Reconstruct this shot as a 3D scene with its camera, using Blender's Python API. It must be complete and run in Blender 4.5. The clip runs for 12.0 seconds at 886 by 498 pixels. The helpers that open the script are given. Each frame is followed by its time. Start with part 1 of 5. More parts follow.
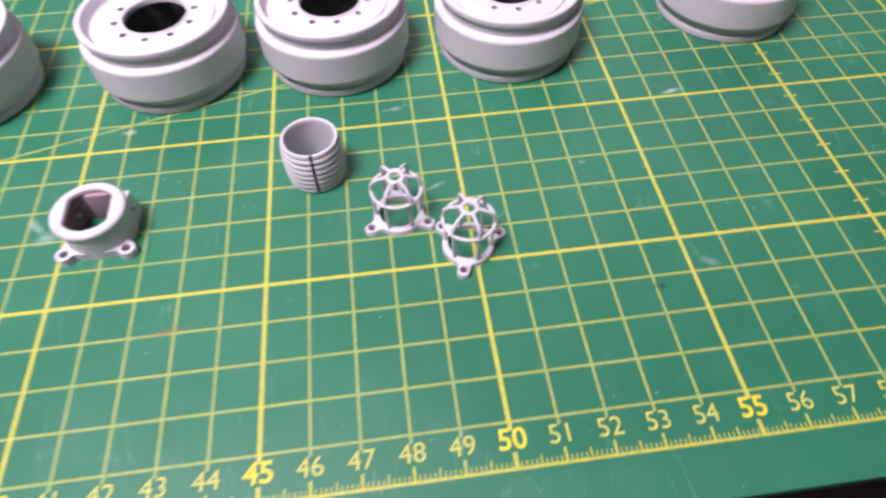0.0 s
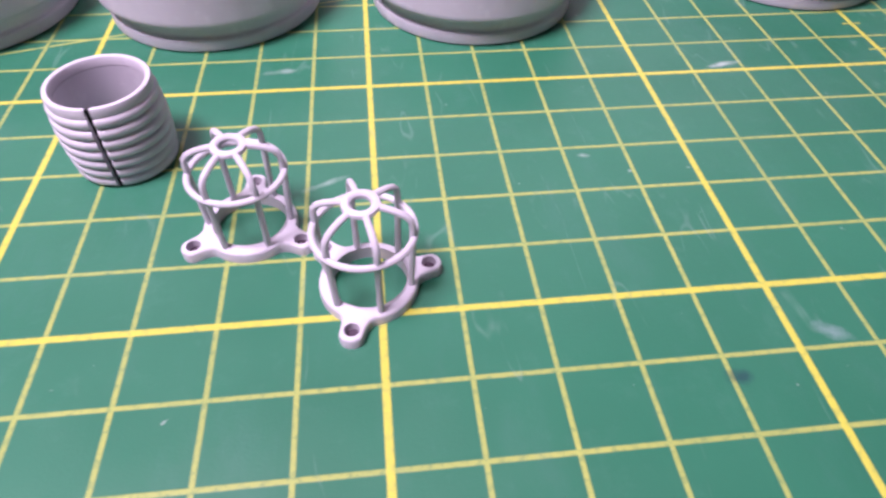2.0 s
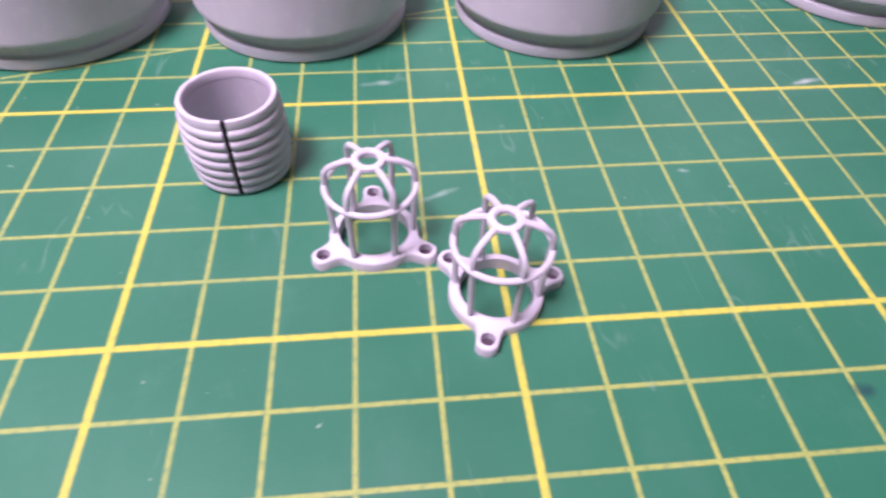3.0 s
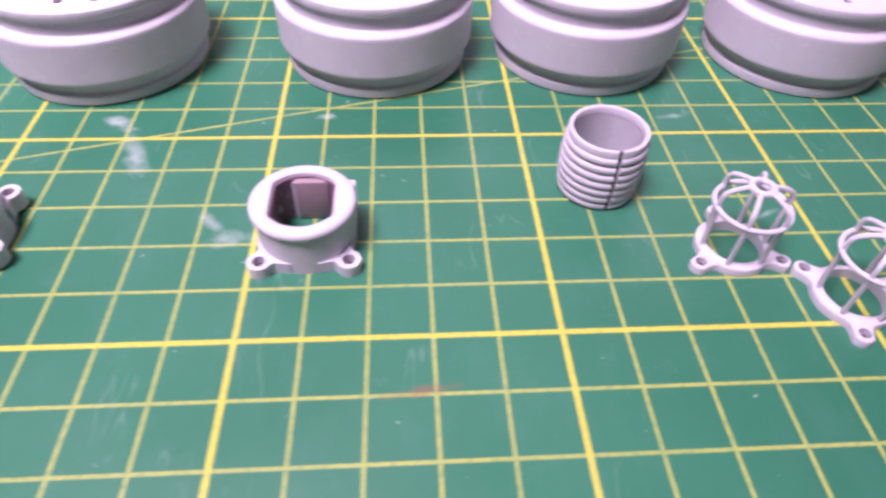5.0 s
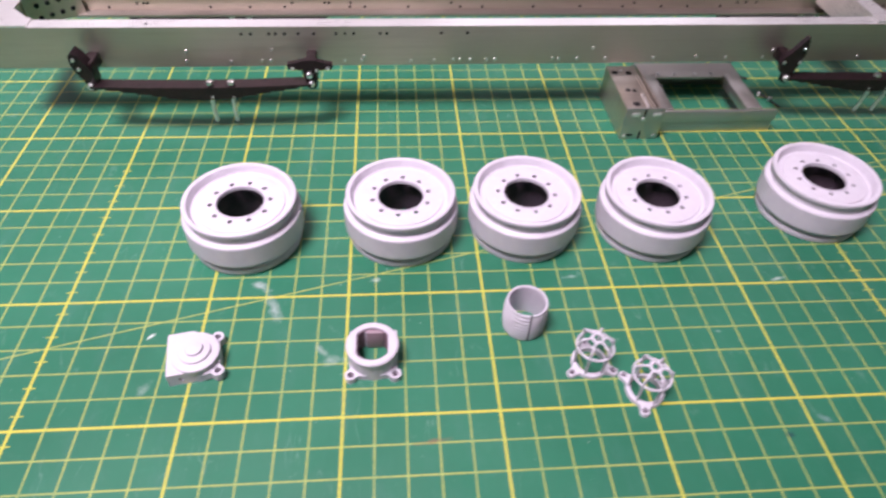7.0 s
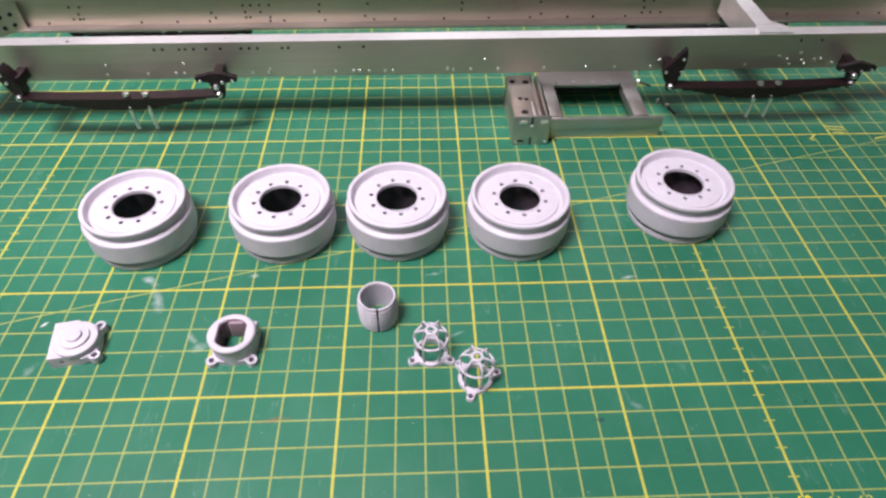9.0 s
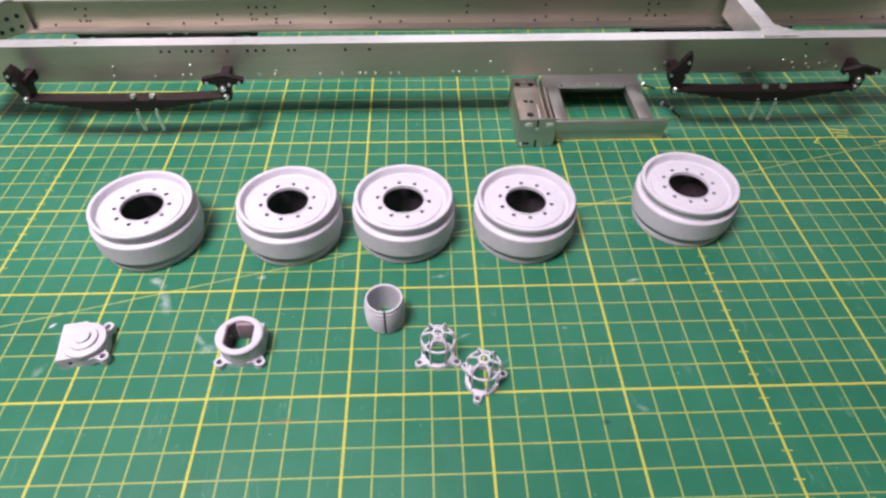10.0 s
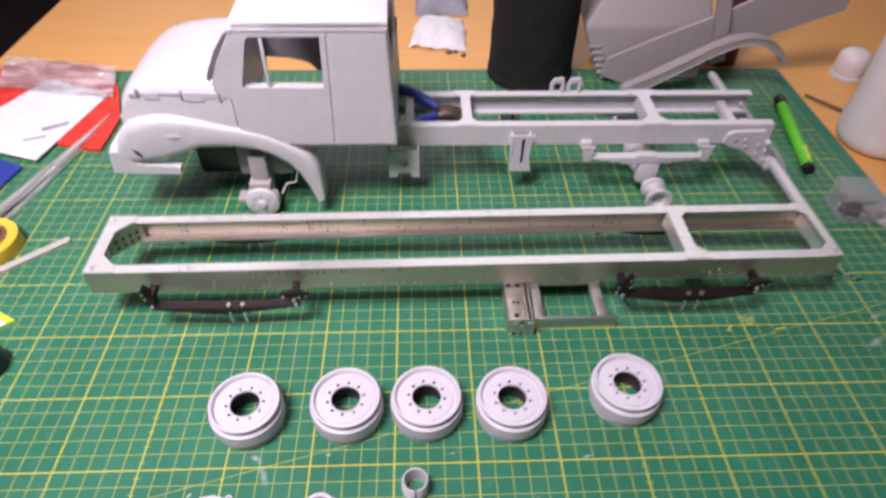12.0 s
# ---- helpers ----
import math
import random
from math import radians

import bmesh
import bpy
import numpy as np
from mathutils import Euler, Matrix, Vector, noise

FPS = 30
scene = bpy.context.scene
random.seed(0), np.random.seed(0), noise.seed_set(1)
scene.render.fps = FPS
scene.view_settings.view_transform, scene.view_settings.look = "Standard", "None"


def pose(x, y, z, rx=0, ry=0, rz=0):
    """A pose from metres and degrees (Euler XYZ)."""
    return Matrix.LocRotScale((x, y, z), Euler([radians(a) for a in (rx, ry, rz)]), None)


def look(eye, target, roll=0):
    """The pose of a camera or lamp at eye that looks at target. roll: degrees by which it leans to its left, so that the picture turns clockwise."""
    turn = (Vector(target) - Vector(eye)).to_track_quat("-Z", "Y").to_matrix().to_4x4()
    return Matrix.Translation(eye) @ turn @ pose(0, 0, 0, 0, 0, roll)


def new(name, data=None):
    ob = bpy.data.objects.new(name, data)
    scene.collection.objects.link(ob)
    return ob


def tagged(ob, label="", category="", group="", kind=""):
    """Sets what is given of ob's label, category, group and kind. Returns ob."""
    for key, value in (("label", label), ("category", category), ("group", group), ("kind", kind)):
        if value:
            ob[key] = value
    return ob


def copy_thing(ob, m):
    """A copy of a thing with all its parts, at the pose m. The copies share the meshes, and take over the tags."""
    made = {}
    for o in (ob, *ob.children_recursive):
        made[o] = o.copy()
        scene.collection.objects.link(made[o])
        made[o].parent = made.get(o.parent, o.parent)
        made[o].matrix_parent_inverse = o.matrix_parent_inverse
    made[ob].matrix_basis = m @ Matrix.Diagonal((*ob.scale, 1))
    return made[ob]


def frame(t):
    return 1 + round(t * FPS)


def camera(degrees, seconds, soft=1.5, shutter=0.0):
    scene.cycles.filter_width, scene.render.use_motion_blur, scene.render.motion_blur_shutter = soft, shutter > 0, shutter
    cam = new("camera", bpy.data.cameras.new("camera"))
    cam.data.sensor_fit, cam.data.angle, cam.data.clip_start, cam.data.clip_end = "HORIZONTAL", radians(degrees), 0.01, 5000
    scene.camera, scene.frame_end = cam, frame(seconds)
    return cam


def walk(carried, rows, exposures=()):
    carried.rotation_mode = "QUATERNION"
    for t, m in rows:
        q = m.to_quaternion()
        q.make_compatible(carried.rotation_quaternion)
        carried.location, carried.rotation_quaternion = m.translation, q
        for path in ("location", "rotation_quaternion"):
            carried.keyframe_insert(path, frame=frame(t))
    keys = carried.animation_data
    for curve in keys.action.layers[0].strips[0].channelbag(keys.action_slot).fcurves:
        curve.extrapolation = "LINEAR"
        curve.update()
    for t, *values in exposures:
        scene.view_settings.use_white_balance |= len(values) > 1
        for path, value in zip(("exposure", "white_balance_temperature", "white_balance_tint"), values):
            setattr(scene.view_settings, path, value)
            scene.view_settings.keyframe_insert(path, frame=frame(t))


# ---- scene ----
cam = camera(70.8, 12.0, soft=2.5, shutter=0.5)
PATH = [
    (0, (-0.0175, -0.033, 0.1233), (0.048, 0.5448, -0.6903), -1.26),
    (0.5, (-0.0053, -0.0143, 0.0987), (0.0977, 0.5916, -0.6901), 2.24),
    (1, (0.0101, 0.0059, 0.0581), (0.1027, 0.6769, -0.6776), 1.07),
    (1.5, (0.0066, 0.0048, 0.0601), (0.0917, 0.6733, -0.6787), 0.83),
    (2, (0.0013, 0.0037, 0.0631), (0.0887, 0.6678, -0.6795), 1.63),
    (2.5, (-0.0053, 0.0049, 0.0642), (0.0806, 0.6693, -0.6782), 1.95),
    (4.5, (-0.0568, -0.0013, 0.0755), (0.005, 0.6694, -0.6637), 2.35),
    (5, (-0.0739, -0.0048, 0.0791), (-0.0147, 0.6709, -0.6556), 2.42),
    (5.5, (-0.0917, -0.0082, 0.0866), (-0.0261, 0.6634, -0.6514), 3.05),
    (6, (-0.097, -0.0111, 0.1039), (-0.0316, 0.671, -0.6245), 2.72),
    (6.5, (-0.0946, -0.0254, 0.1339), (-0.0283, 0.6627, -0.5888), 3.29),
    (7, (-0.0815, -0.0499, 0.1786), (-0.0091, 0.6428, -0.539), 2.89),
    (7.5, (-0.0515, -0.0505, 0.1829), (0.0111, 0.6296, -0.5475), 1.99),
    (9.5, (-0.0193, -0.07, 0.1995), (0.0119, 0.6206, -0.5231), 0.98),
    (10, (-0.0224, -0.0672, 0.1985), (0.0107, 0.6221, -0.5252), 1.05),
    (10.5, (-0.0251, -0.0623, 0.1917), (0.0239, 0.6138, -0.5435), 2.47),
    (11, (-0.0366, -0.0608, 0.2076), (0.0015, 0.6314, -0.513), 1.86),
    (11.5, (-0.0532, -0.0633, 0.2691), (-0.0049, 0.6474, -0.4328), 2.62),
    (12, (-0.032, -0.0772, 0.3519), (0.0022, 0.6378, -0.3464), 1.14),
]
walk(cam, [(t, look(eye, target, roll)) for t, eye, target, roll in PATH], exposures=[(0.0, -0.08, 6500, 21), (0.5, -0.1, 6350, 36), (1.0, -0.04, 6250, 40), (2.0, 0.12, 6250, 42), (5.0, 0.0, 6250, 48), (6.0, 0.0, 6250, 49), (6.5, -0.1, 6350, 40), (7.0, -0.2, 6450, 27), (7.5, -0.25, 6500, 19), (11.0, -0.27, 6500, 17), (12.0, -0.40, 6500, 20)])

from mathutils.geometry import delaunay_2d_cdt

# ---- world and light ----
world = bpy.data.worlds.new("room_air")
scene.world = world
world.use_nodes = True
world.node_tree.nodes["Background"].inputs[0].default_value = (0.80, 0.84, 1.0, 1)
world.node_tree.nodes["Background"].inputs[1].default_value = 0.20


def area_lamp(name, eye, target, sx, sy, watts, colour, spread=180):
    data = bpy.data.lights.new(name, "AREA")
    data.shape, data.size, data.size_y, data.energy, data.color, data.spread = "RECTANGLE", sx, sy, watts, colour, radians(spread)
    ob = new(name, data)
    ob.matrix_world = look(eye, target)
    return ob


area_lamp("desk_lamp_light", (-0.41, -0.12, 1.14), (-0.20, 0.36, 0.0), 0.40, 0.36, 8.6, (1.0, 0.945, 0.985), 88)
# Unseen ceiling strip and window lamp, added so the rail tops reflect white.
area_lamp("unseen_ceiling_strip", (0.0, 1.95, 1.71), (0.0, 1.95, 0.0), 3.4, 0.5, 13, (0.97, 0.975, 1.0))
area_lamp("unseen_window_light", (0.0, 2.92, 1.22), (0.0, 0.0, 1.22), 3.2, 0.78, 12, (0.96, 0.975, 1.0))
scene.view_settings.exposure = 0.0


# ---- materials ----
class Nodes:
    """A thin wrapper round a material's node tree."""

    def __init__(self, name):
        self.mat = bpy.data.materials.new(name)
        self.mat.use_nodes = True
        self.tree = self.mat.node_tree
        self.bsdf = self.tree.nodes["Principled BSDF"]

    def add(self, kind):
        return self.tree.nodes.new(kind)

    def link(self, a, b):
        self.tree.links.new(a, b)

    def put(self, socket, value):
        if isinstance(value, bpy.types.NodeSocket):
            self.link(value, socket)
        else:
            socket.default_value = value

    def math(self, op, *args, clamp=False):
        n = self.add("ShaderNodeMath")
        n.operation, n.use_clamp = op, clamp
        for i, a in enumerate(args):
            self.put(n.inputs[i], a)
        return n.outputs[0]

    def mix(self, fac, a, b):
        n = self.add("ShaderNodeMix")
        n.data_type = "RGBA"
        self.put(n.inputs[0], fac)
        self.put(n.inputs[6], a)
        self.put(n.inputs[7], b)
        return n.outputs[2]

    def coord(self, which="Object"):
        return self.add("ShaderNodeTexCoord").outputs[which]

    def noise(self, scale, detail=4.0, rough=0.55, stretch=None, vector=None):
        n = self.add("ShaderNodeTexNoise")
        v = vector or self.coord()
        if stretch:
            m = self.add("ShaderNodeMapping")
            m.inputs["Scale"].default_value = stretch
            self.link(v, m.inputs["Vector"])
            v = m.outputs[0]
        self.link(v, n.inputs["Vector"])
        n.inputs["Scale"].default_value, n.inputs["Detail"].default_value, n.inputs["Roughness"].default_value = scale, detail, rough
        return n.outputs["Fac"]

    def ramp(self, fac, lo, hi, a=0.0, b=1.0):
        n = self.add("ShaderNodeMapRange")
        self.put(n.inputs[0], fac)
        for i, v in zip((1, 2, 3, 4), (lo, hi, a, b)):
            n.inputs[i].default_value = v
        return n.outputs[0]

    def bump(self, height, strength, distance):
        n = self.add("ShaderNodeBump")
        n.inputs["Strength"].default_value, n.inputs["Distance"].default_value = strength, distance
        self.link(height, n.inputs["Height"])
        self.link(n.outputs[0], self.bsdf.inputs["Normal"])

    def set(self, **values):
        for key, value in values.items():
            self.put(self.bsdf.inputs[key.replace("_", " ")], value)
        return self.mat


def plain(name, colour, rough=0.5, metal=0.0, vary=0.12, scale=60.0, bump=0.15, grain=900.0, **more):
    """A paint or plastic: colour drifts at one scale, gloss and relief at a finer one."""
    n = Nodes(name)
    drift = n.noise(scale, 3)
    dark = tuple(c * (1 - vary) for c in colour[:3]) + (1,)
    light = tuple(min(1, c * (1 + vary)) for c in colour[:3]) + (1,)
    fine = n.noise(grain, 3)
    n.set(Base_Color=n.mix(n.ramp(drift, 0.3, 0.7), dark, light), Metallic=metal, Roughness=n.ramp(fine, 0.25, 0.75, max(0.02, rough - 0.09), min(1, rough + 0.09)), **more)
    if bump:
        n.bump(fine, bump, 0.0002)
    return n.mat


def printed_plastic(name, colour, rough):
    """Printed plastic: faint layer lines across z and a matt, slightly dusty face."""
    n = Nodes(name)
    xyz = n.add("ShaderNodeSeparateXYZ")
    n.link(n.coord(), xyz.inputs[0])
    layers = n.math("SINE", n.math("MULTIPLY", xyz.outputs[2], 2 * math.pi / 0.00016))
    fine = n.noise(1400, 2)
    drift = n.noise(120, 4)
    dust = n.ramp(n.noise(420, 5, 0.7), 0.56, 0.75)
    base = n.mix(n.ramp(drift, 0.3, 0.7), tuple(c * 0.93 for c in colour[:3]) + (1,), colour)
    n.set(Base_Color=n.mix(n.math("MULTIPLY", dust, 0.25), base, (0.82, 0.80, 0.83, 1)), Roughness=n.ramp(fine, 0.3, 0.7, rough - 0.06, rough + 0.1))
    n.bsdf.inputs["Subsurface Weight"].default_value = 0.08
    n.bsdf.inputs["Subsurface Radius"].default_value = (0.002, 0.0016, 0.0018)
    n.bump(n.math("ADD", n.math("MULTIPLY", layers, 0.25), fine), 0.35, 0.00006)
    return n.mat


def brushed(name, colour, rough, stretch=(1, 30, 30), metal=1.0):
    n = Nodes(name)
    streak = n.noise(60, 6, 0.7, stretch)
    stain = n.noise(18, 5, 0.6)
    scuff = n.ramp(n.noise(30, 6, 0.75, tuple(0.4 * s for s in stretch)), 0.5, 0.72)
    base = n.mix(n.ramp(stain, 0.35, 0.7), tuple(c * 0.87 for c in colour[:3]) + (1,), colour)
    n.set(Base_Color=n.mix(n.math("MULTIPLY", scuff, 0.20), base, (colour[0] * 0.42, colour[1] * 0.36, colour[2] * 0.31, 1)), Metallic=metal,
          Roughness=n.math("ADD", n.ramp(streak, 0.3, 0.7, rough - 0.08, rough + 0.1), n.ramp(stain, 0.45, 0.75, 0.0, 0.12)))
    n.bump(streak, 0.12, 0.0001)
    return n.mat


def mat_surface():
    """Green self-healing vinyl with its printed centimetre grid, ruler and one line at 15 degrees, scuffs and glue stains."""
    n = Nodes("green_vinyl_with_grid")
    xyz = n.add("ShaderNodeSeparateXYZ")
    n.link(n.coord(), xyz.inputs[0])
    x = n.math("ADD", n.math("MULTIPLY", xyz.outputs[0], 100.0), 50.0)
    y = n.math("MULTIPLY", xyz.outputs[1], 100.0)

    def near(v, step, offset=0.0):
        u = n.math("FRACT", n.math("ADD", n.math("DIVIDE", v, step), 0.5 - offset / step))
        return n.math("MULTIPLY", n.math("ABSOLUTE", n.math("SUBTRACT", u, 0.5)), step)

    def line(distance, half):
        return n.math("ADD", n.math("MULTIPLY", n.math("SUBTRACT", half, distance), 45.0), 0.5, clamp=True)

    def between(v, lo, hi):
        return n.math("MULTIPLY", n.math("GREATER_THAN", v, lo), n.math("LESS_THAN", v, hi))

    def both(*parts):
        out = parts[0]
        for p in parts[1:]:
            out = n.math("MULTIPLY", out, p)
        return out

    def any_of(*parts):
        out = parts[0]
        for p in parts[1:]:
            out = n.math("MAXIMUM", out, p)
        return out

    wide, high = between(x, -0.05, 87.05), between(y, 0.97, 57.05)
    tall = between(y, 0.82, 57.05)
    thin = any_of(both(line(near(x, 1.0), 0.030), tall, wide), both(line(near(y, 1.0), 0.030), high, wide),
                  both(line(n.math("ABSOLUTE", n.math("SUBTRACT", n.math("MULTIPLY", x, math.sin(radians(15))), n.math("MULTIPLY", y, math.cos(radians(15))))), 0.028), high, wide))
    bold = any_of(both(line(near(x, 5.0), 0.047), tall, wide), both(line(near(y, 5.0), 0.047), high, wide))
    ticks = any_of(both(line(near(x, 0.1), 0.012), between(y, 0.05, 0.20)), both(line(near(x, 0.5), 0.016), between(y, 0.05, 0.28)),
                   both(line(near(x, 1.0), 0.026), between(y, 0.05, 0.36)), both(line(near(x, 5.0), 0.045), between(y, 0.03, 0.38)),
                   line(n.math("ABSOLUTE", n.math("SUBTRACT", y, 0.06)), 0.030))
    ticks = both(ticks, wide)
    half = both(line(n.math("ABSOLUTE", n.math("SUBTRACT", near(y, 1.0), 0.5)), 0.022), line(near(x, 30.0), 0.20), between(x, 20, 70), between(y, 1.0, 18.0))

    wear = n.ramp(n.noise(900, 3, 0.7), 0.33, 0.52, 0.55, 1.0)
    rub = n.ramp(n.noise(55, 4, 0.6), 0.35, 0.7, 1.0, 0.72)
    cloud = n.noise(14, 5, 0.6)
    fine = n.noise(2600, 2, 0.6)
    green = n.mix(n.ramp(cloud, 0.3, 0.7), (0.013, 0.132, 0.073, 1), (0.021, 0.172, 0.097, 1))
    green = n.mix(n.math("MULTIPLY", n.ramp(n.noise(150, 6, 0.72), 0.55, 0.8), 0.20), green, (0.10, 0.27, 0.20, 1))
    col = n.mix(n.math("MULTIPLY", both(thin, wear, rub), 0.80), green, (0.46, 0.48, 0.105, 1))
    col = n.mix(n.math("MULTIPLY", both(any_of(bold, ticks, half), wear), 0.95), col, (0.54, 0.51, 0.066, 1))

    haze = n.noise(70, 6, 0.75, (1.0, 0.35, 1.0))
    col = n.mix(n.math("MULTIPLY", n.ramp(haze, 0.52, 0.78), 0.22), col, (0.10, 0.22, 0.20, 1))
    scrape = n.ramp(n.math("ABSOLUTE", n.math("SUBTRACT", n.noise(38, 4, 0.6, (1.0, 0.22, 1.0)), 0.5)), 0.0, 0.006, 1.0, 0.0)
    col = n.mix(n.math("MULTIPLY", n.math("MULTIPLY", scrape, n.ramp(n.noise(90, 3), 0.5, 0.62)), 0.30), col, (0.20, 0.34, 0.28, 1))
    specks = n.ramp(n.noise(520, 2, 0.5), 0.74, 0.78)
    col = n.mix(n.math("MULTIPLY", specks, 0.45), col, (0.45, 0.52, 0.48, 1))

    # stains with a shape of their own: x, y, half lengths, turn, strength, colour
    warp = n.noise(260, 5, 0.7)
    for sx, sy, a, b, turn, power, tint in (
            (36.75, 10.55, 0.34, 0.16, -25, 0.62, (0.62, 0.64, 0.66, 1)), (37.35, 9.45, 0.62, 0.17, -68, 0.46, (0.60, 0.63, 0.63, 1)),
            (39.6, 7.15, 0.34, 0.16, 10, 0.5, (0.55, 0.62, 0.58, 1)), (39.15, 7.6, 0.30, 0.10, -50, 0.35, (0.60, 0.64, 0.62, 1)),
            (33.3, 8.4, 0.16, 0.05, 40, 1.0, (0.75, 0.78, 0.76, 1)), (33.6, 6.3, 0.28, 0.16, 60, 0.3, (0.55, 0.62, 0.58, 1)),
            (42.8, 4.05, 0.42, 0.08, 8, 0.55, (0.30, 0.10, 0.06, 1)), (54.1, 3.7, 0.16, 0.09, 0, 0.9, (0.012, 0.05, 0.06, 1)),
            (55.5, 4.2, 0.20, 0.10, -20, 0.4, (0.42, 0.50, 0.55, 1)), (56.65, 10.2, 0.30, 0.06, 15, 0.7, (0.55, 0.62, 0.58, 1)),
            (61.6, 4.2, 0.10, 0.06, 0, 0.8, (0.012, 0.04, 0.035, 1)), (56.8, 2.5, 0.04, 0.05, 0, 1.0, (0.01, 0.03, 0.025, 1)),
            (41.0, 10.7, 0.20, 0.10, 0, 0.55, (0.55, 0.62, 0.58, 1)), (48.5, 10.6, 0.30, 0.07, 5, 0.4, (0.5, 0.6, 0.56, 1)),
            (49.3, 7.5, 0.28, 0.06, 25, 0.5, (0.5, 0.6, 0.56, 1)), 
            (79.0, 18.3, 0.9, 0.22, 30, 0.45, (0.55, 0.60, 0.58, 1)), (80.2, 20.6, 0.7, 0.18, 20, 0.40, (0.55, 0.60, 0.58, 1)), (53.3, 7.8, 0.10, 0.05, 0, 0.6, (0.5, 0.6, 0.56, 1))):
        c, s = math.cos(radians(turn)), math.sin(radians(turn))
        dx, dy = n.math("SUBTRACT", x, sx), n.math("SUBTRACT", y, sy)
        u = n.math("ADD", n.math("MULTIPLY", dx, c / a), n.math("MULTIPLY", dy, s / a))
        v = n.math("ADD", n.math("MULTIPLY", dx, -s / b), n.math("MULTIPLY", dy, c / b))
        d = n.math("SQRT", n.math("ADD", n.math("MULTIPLY", u, u), n.math("MULTIPLY", v, v)))
        m = n.ramp(n.math("ADD", d, n.math("MULTIPLY", n.math("SUBTRACT", warp, 0.5), 3.4)), 1.35, 0.0)
        col = n.mix(n.math("MULTIPLY", m, power * 0.85), col, tint)
    ink = any_of(thin, bold, ticks)
    n.set(Base_Color=col, Roughness=n.math("ADD", n.ramp(n.noise(40, 5, 0.65), 0.3, 0.7, 0.34, 0.48), n.ramp(fine, 0.2, 0.8, -0.05, 0.05)))
    n.bsdf.inputs["Specular IOR Level"].default_value = 0.5
    n.bump(n.math("ADD", fine, n.math("MULTIPLY", ink, 0.6)), 0.35, 0.00005)
    return n.mat


def wood_surface():
    n = Nodes("varnished_beech")
    grain = n.noise(9, 8, 0.6, (1.2, 14, 14))
    pores = n.noise(160, 3, 0.6, (1, 18, 18))
    col = n.mix(n.ramp(grain, 0.3, 0.72), (0.71, 0.335, 0.09, 1), (0.78, 0.40, 0.125, 1))
    col = n.mix(n.math("MULTIPLY", n.ramp(pores, 0.56, 0.75), 0.22), col, (0.48, 0.20, 0.05, 1))
    n.set(Base_Color=col, Roughness=n.ramp(pores, 0.3, 0.7, 0.32, 0.46))
    n.bump(grain, 0.08, 0.0008)
    return n.mat


MAT_GREEN = mat_surface()
YELLOW_INK = plain("yellow_ink", (0.66, 0.57, 0.035, 1), 0.5, vary=0.10, scale=700)
PALE_INK = plain("pale_yellow_ink", (0.50, 0.50, 0.10, 1), 0.5, vary=0.12, scale=700)
PRINT = printed_plastic("lilac_white_print", (0.60, 0.56, 0.625, 1), 0.46)
# Shaded copies of the print: bore shade is put into their colour.
PILLAR_SHADE = printed_plastic("shaded_pillar_print", (0.33, 0.235, 0.27, 1), 0.5)
PRINT_SHADE = printed_plastic("shaded_bore_print", (0.21, 0.125, 0.165, 1), 0.55)
STYRENE = printed_plastic("white_styrene", (0.60, 0.575, 0.60, 1), 0.38)
GREY_PART = printed_plastic("grey_primed_plastic", (0.37, 0.325, 0.33, 1), 0.5)
# Paler, part-diffuse metal holds the white reflections of upward faces in its colour.
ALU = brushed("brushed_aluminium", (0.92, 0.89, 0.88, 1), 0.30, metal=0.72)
# Darker twin for upright faces; their dimmer reflections are in the colour.
ALU_WEB = brushed("scuffed_shaded_aluminium", (0.64, 0.57, 0.51, 1), 0.46)
ALU_DULL = brushed("dull_aluminium", (0.62, 0.59, 0.57, 1), 0.45)
STEEL_DARK = plain("dark_oiled_steel", (0.014, 0.006, 0.008, 1), 0.42, metal=0.2, vary=0.5, scale=300)
ZINC = plain("zinc_bolt", (0.90, 0.90, 0.91, 1), 0.32, metal=1.0, vary=0.1, scale=500)
WHITE_ZINC = plain("white_zinc", (0.86, 0.86, 0.86, 1), 0.35, metal=0.25, vary=0.1, scale=500)
POLISHED = brushed("polished_steel", (0.93, 0.92, 0.92, 1), 0.40)
# Near-black that paints the shade inside holes, slots and recesses.
HOLE_SHADE = plain("hole_shade", (0.012, 0.010, 0.011, 1), 0.8, vary=0.3)
WOOD = wood_surface()
FLOOR_DARK = plain("dark_carpet", (0.016, 0.008, 0.011, 1), 0.95, vary=0.4, scale=40, bump=0.6, grain=300)
WALL_PAINT = plain("wall_paint", (0.56, 0.54, 0.53, 1), 0.75, vary=0.04, scale=4, grain=200)
CEILING_PAINT = plain("ceiling_paint", (0.82, 0.82, 0.82, 1), 0.8, vary=0.03, scale=4, grain=200)
BLACK_KNIT = plain("black_fabric", (0.006, 0.005, 0.005, 1), 0.95, vary=0.5, scale=350, bump=0.9, grain=420)
RED_PLASTIC = plain("red_plastic", (0.72, 0.045, 0.03, 1), 0.25, vary=0.2, scale=80)
CARD = plain("white_card", (0.74, 0.73, 0.80, 1), 0.55, vary=0.06, scale=60)
CARD_INK = plain("grey_print", (0.30, 0.29, 0.36, 1), 0.6, vary=0.2)
BLUE = plain("blue_rubber", (0.022, 0.045, 0.30, 1), 0.4, vary=0.2)
YELLOW = plain("yellow_tape", (0.80, 0.50, 0.045, 1), 0.45, vary=0.1)
# Dark purple that stands in for shade inside hubs, screw holes and slots.
RECESS_SHADE = plain("recess_shade_purple", (0.060, 0.034, 0.056, 1), 0.7, vary=0.25, scale=200)
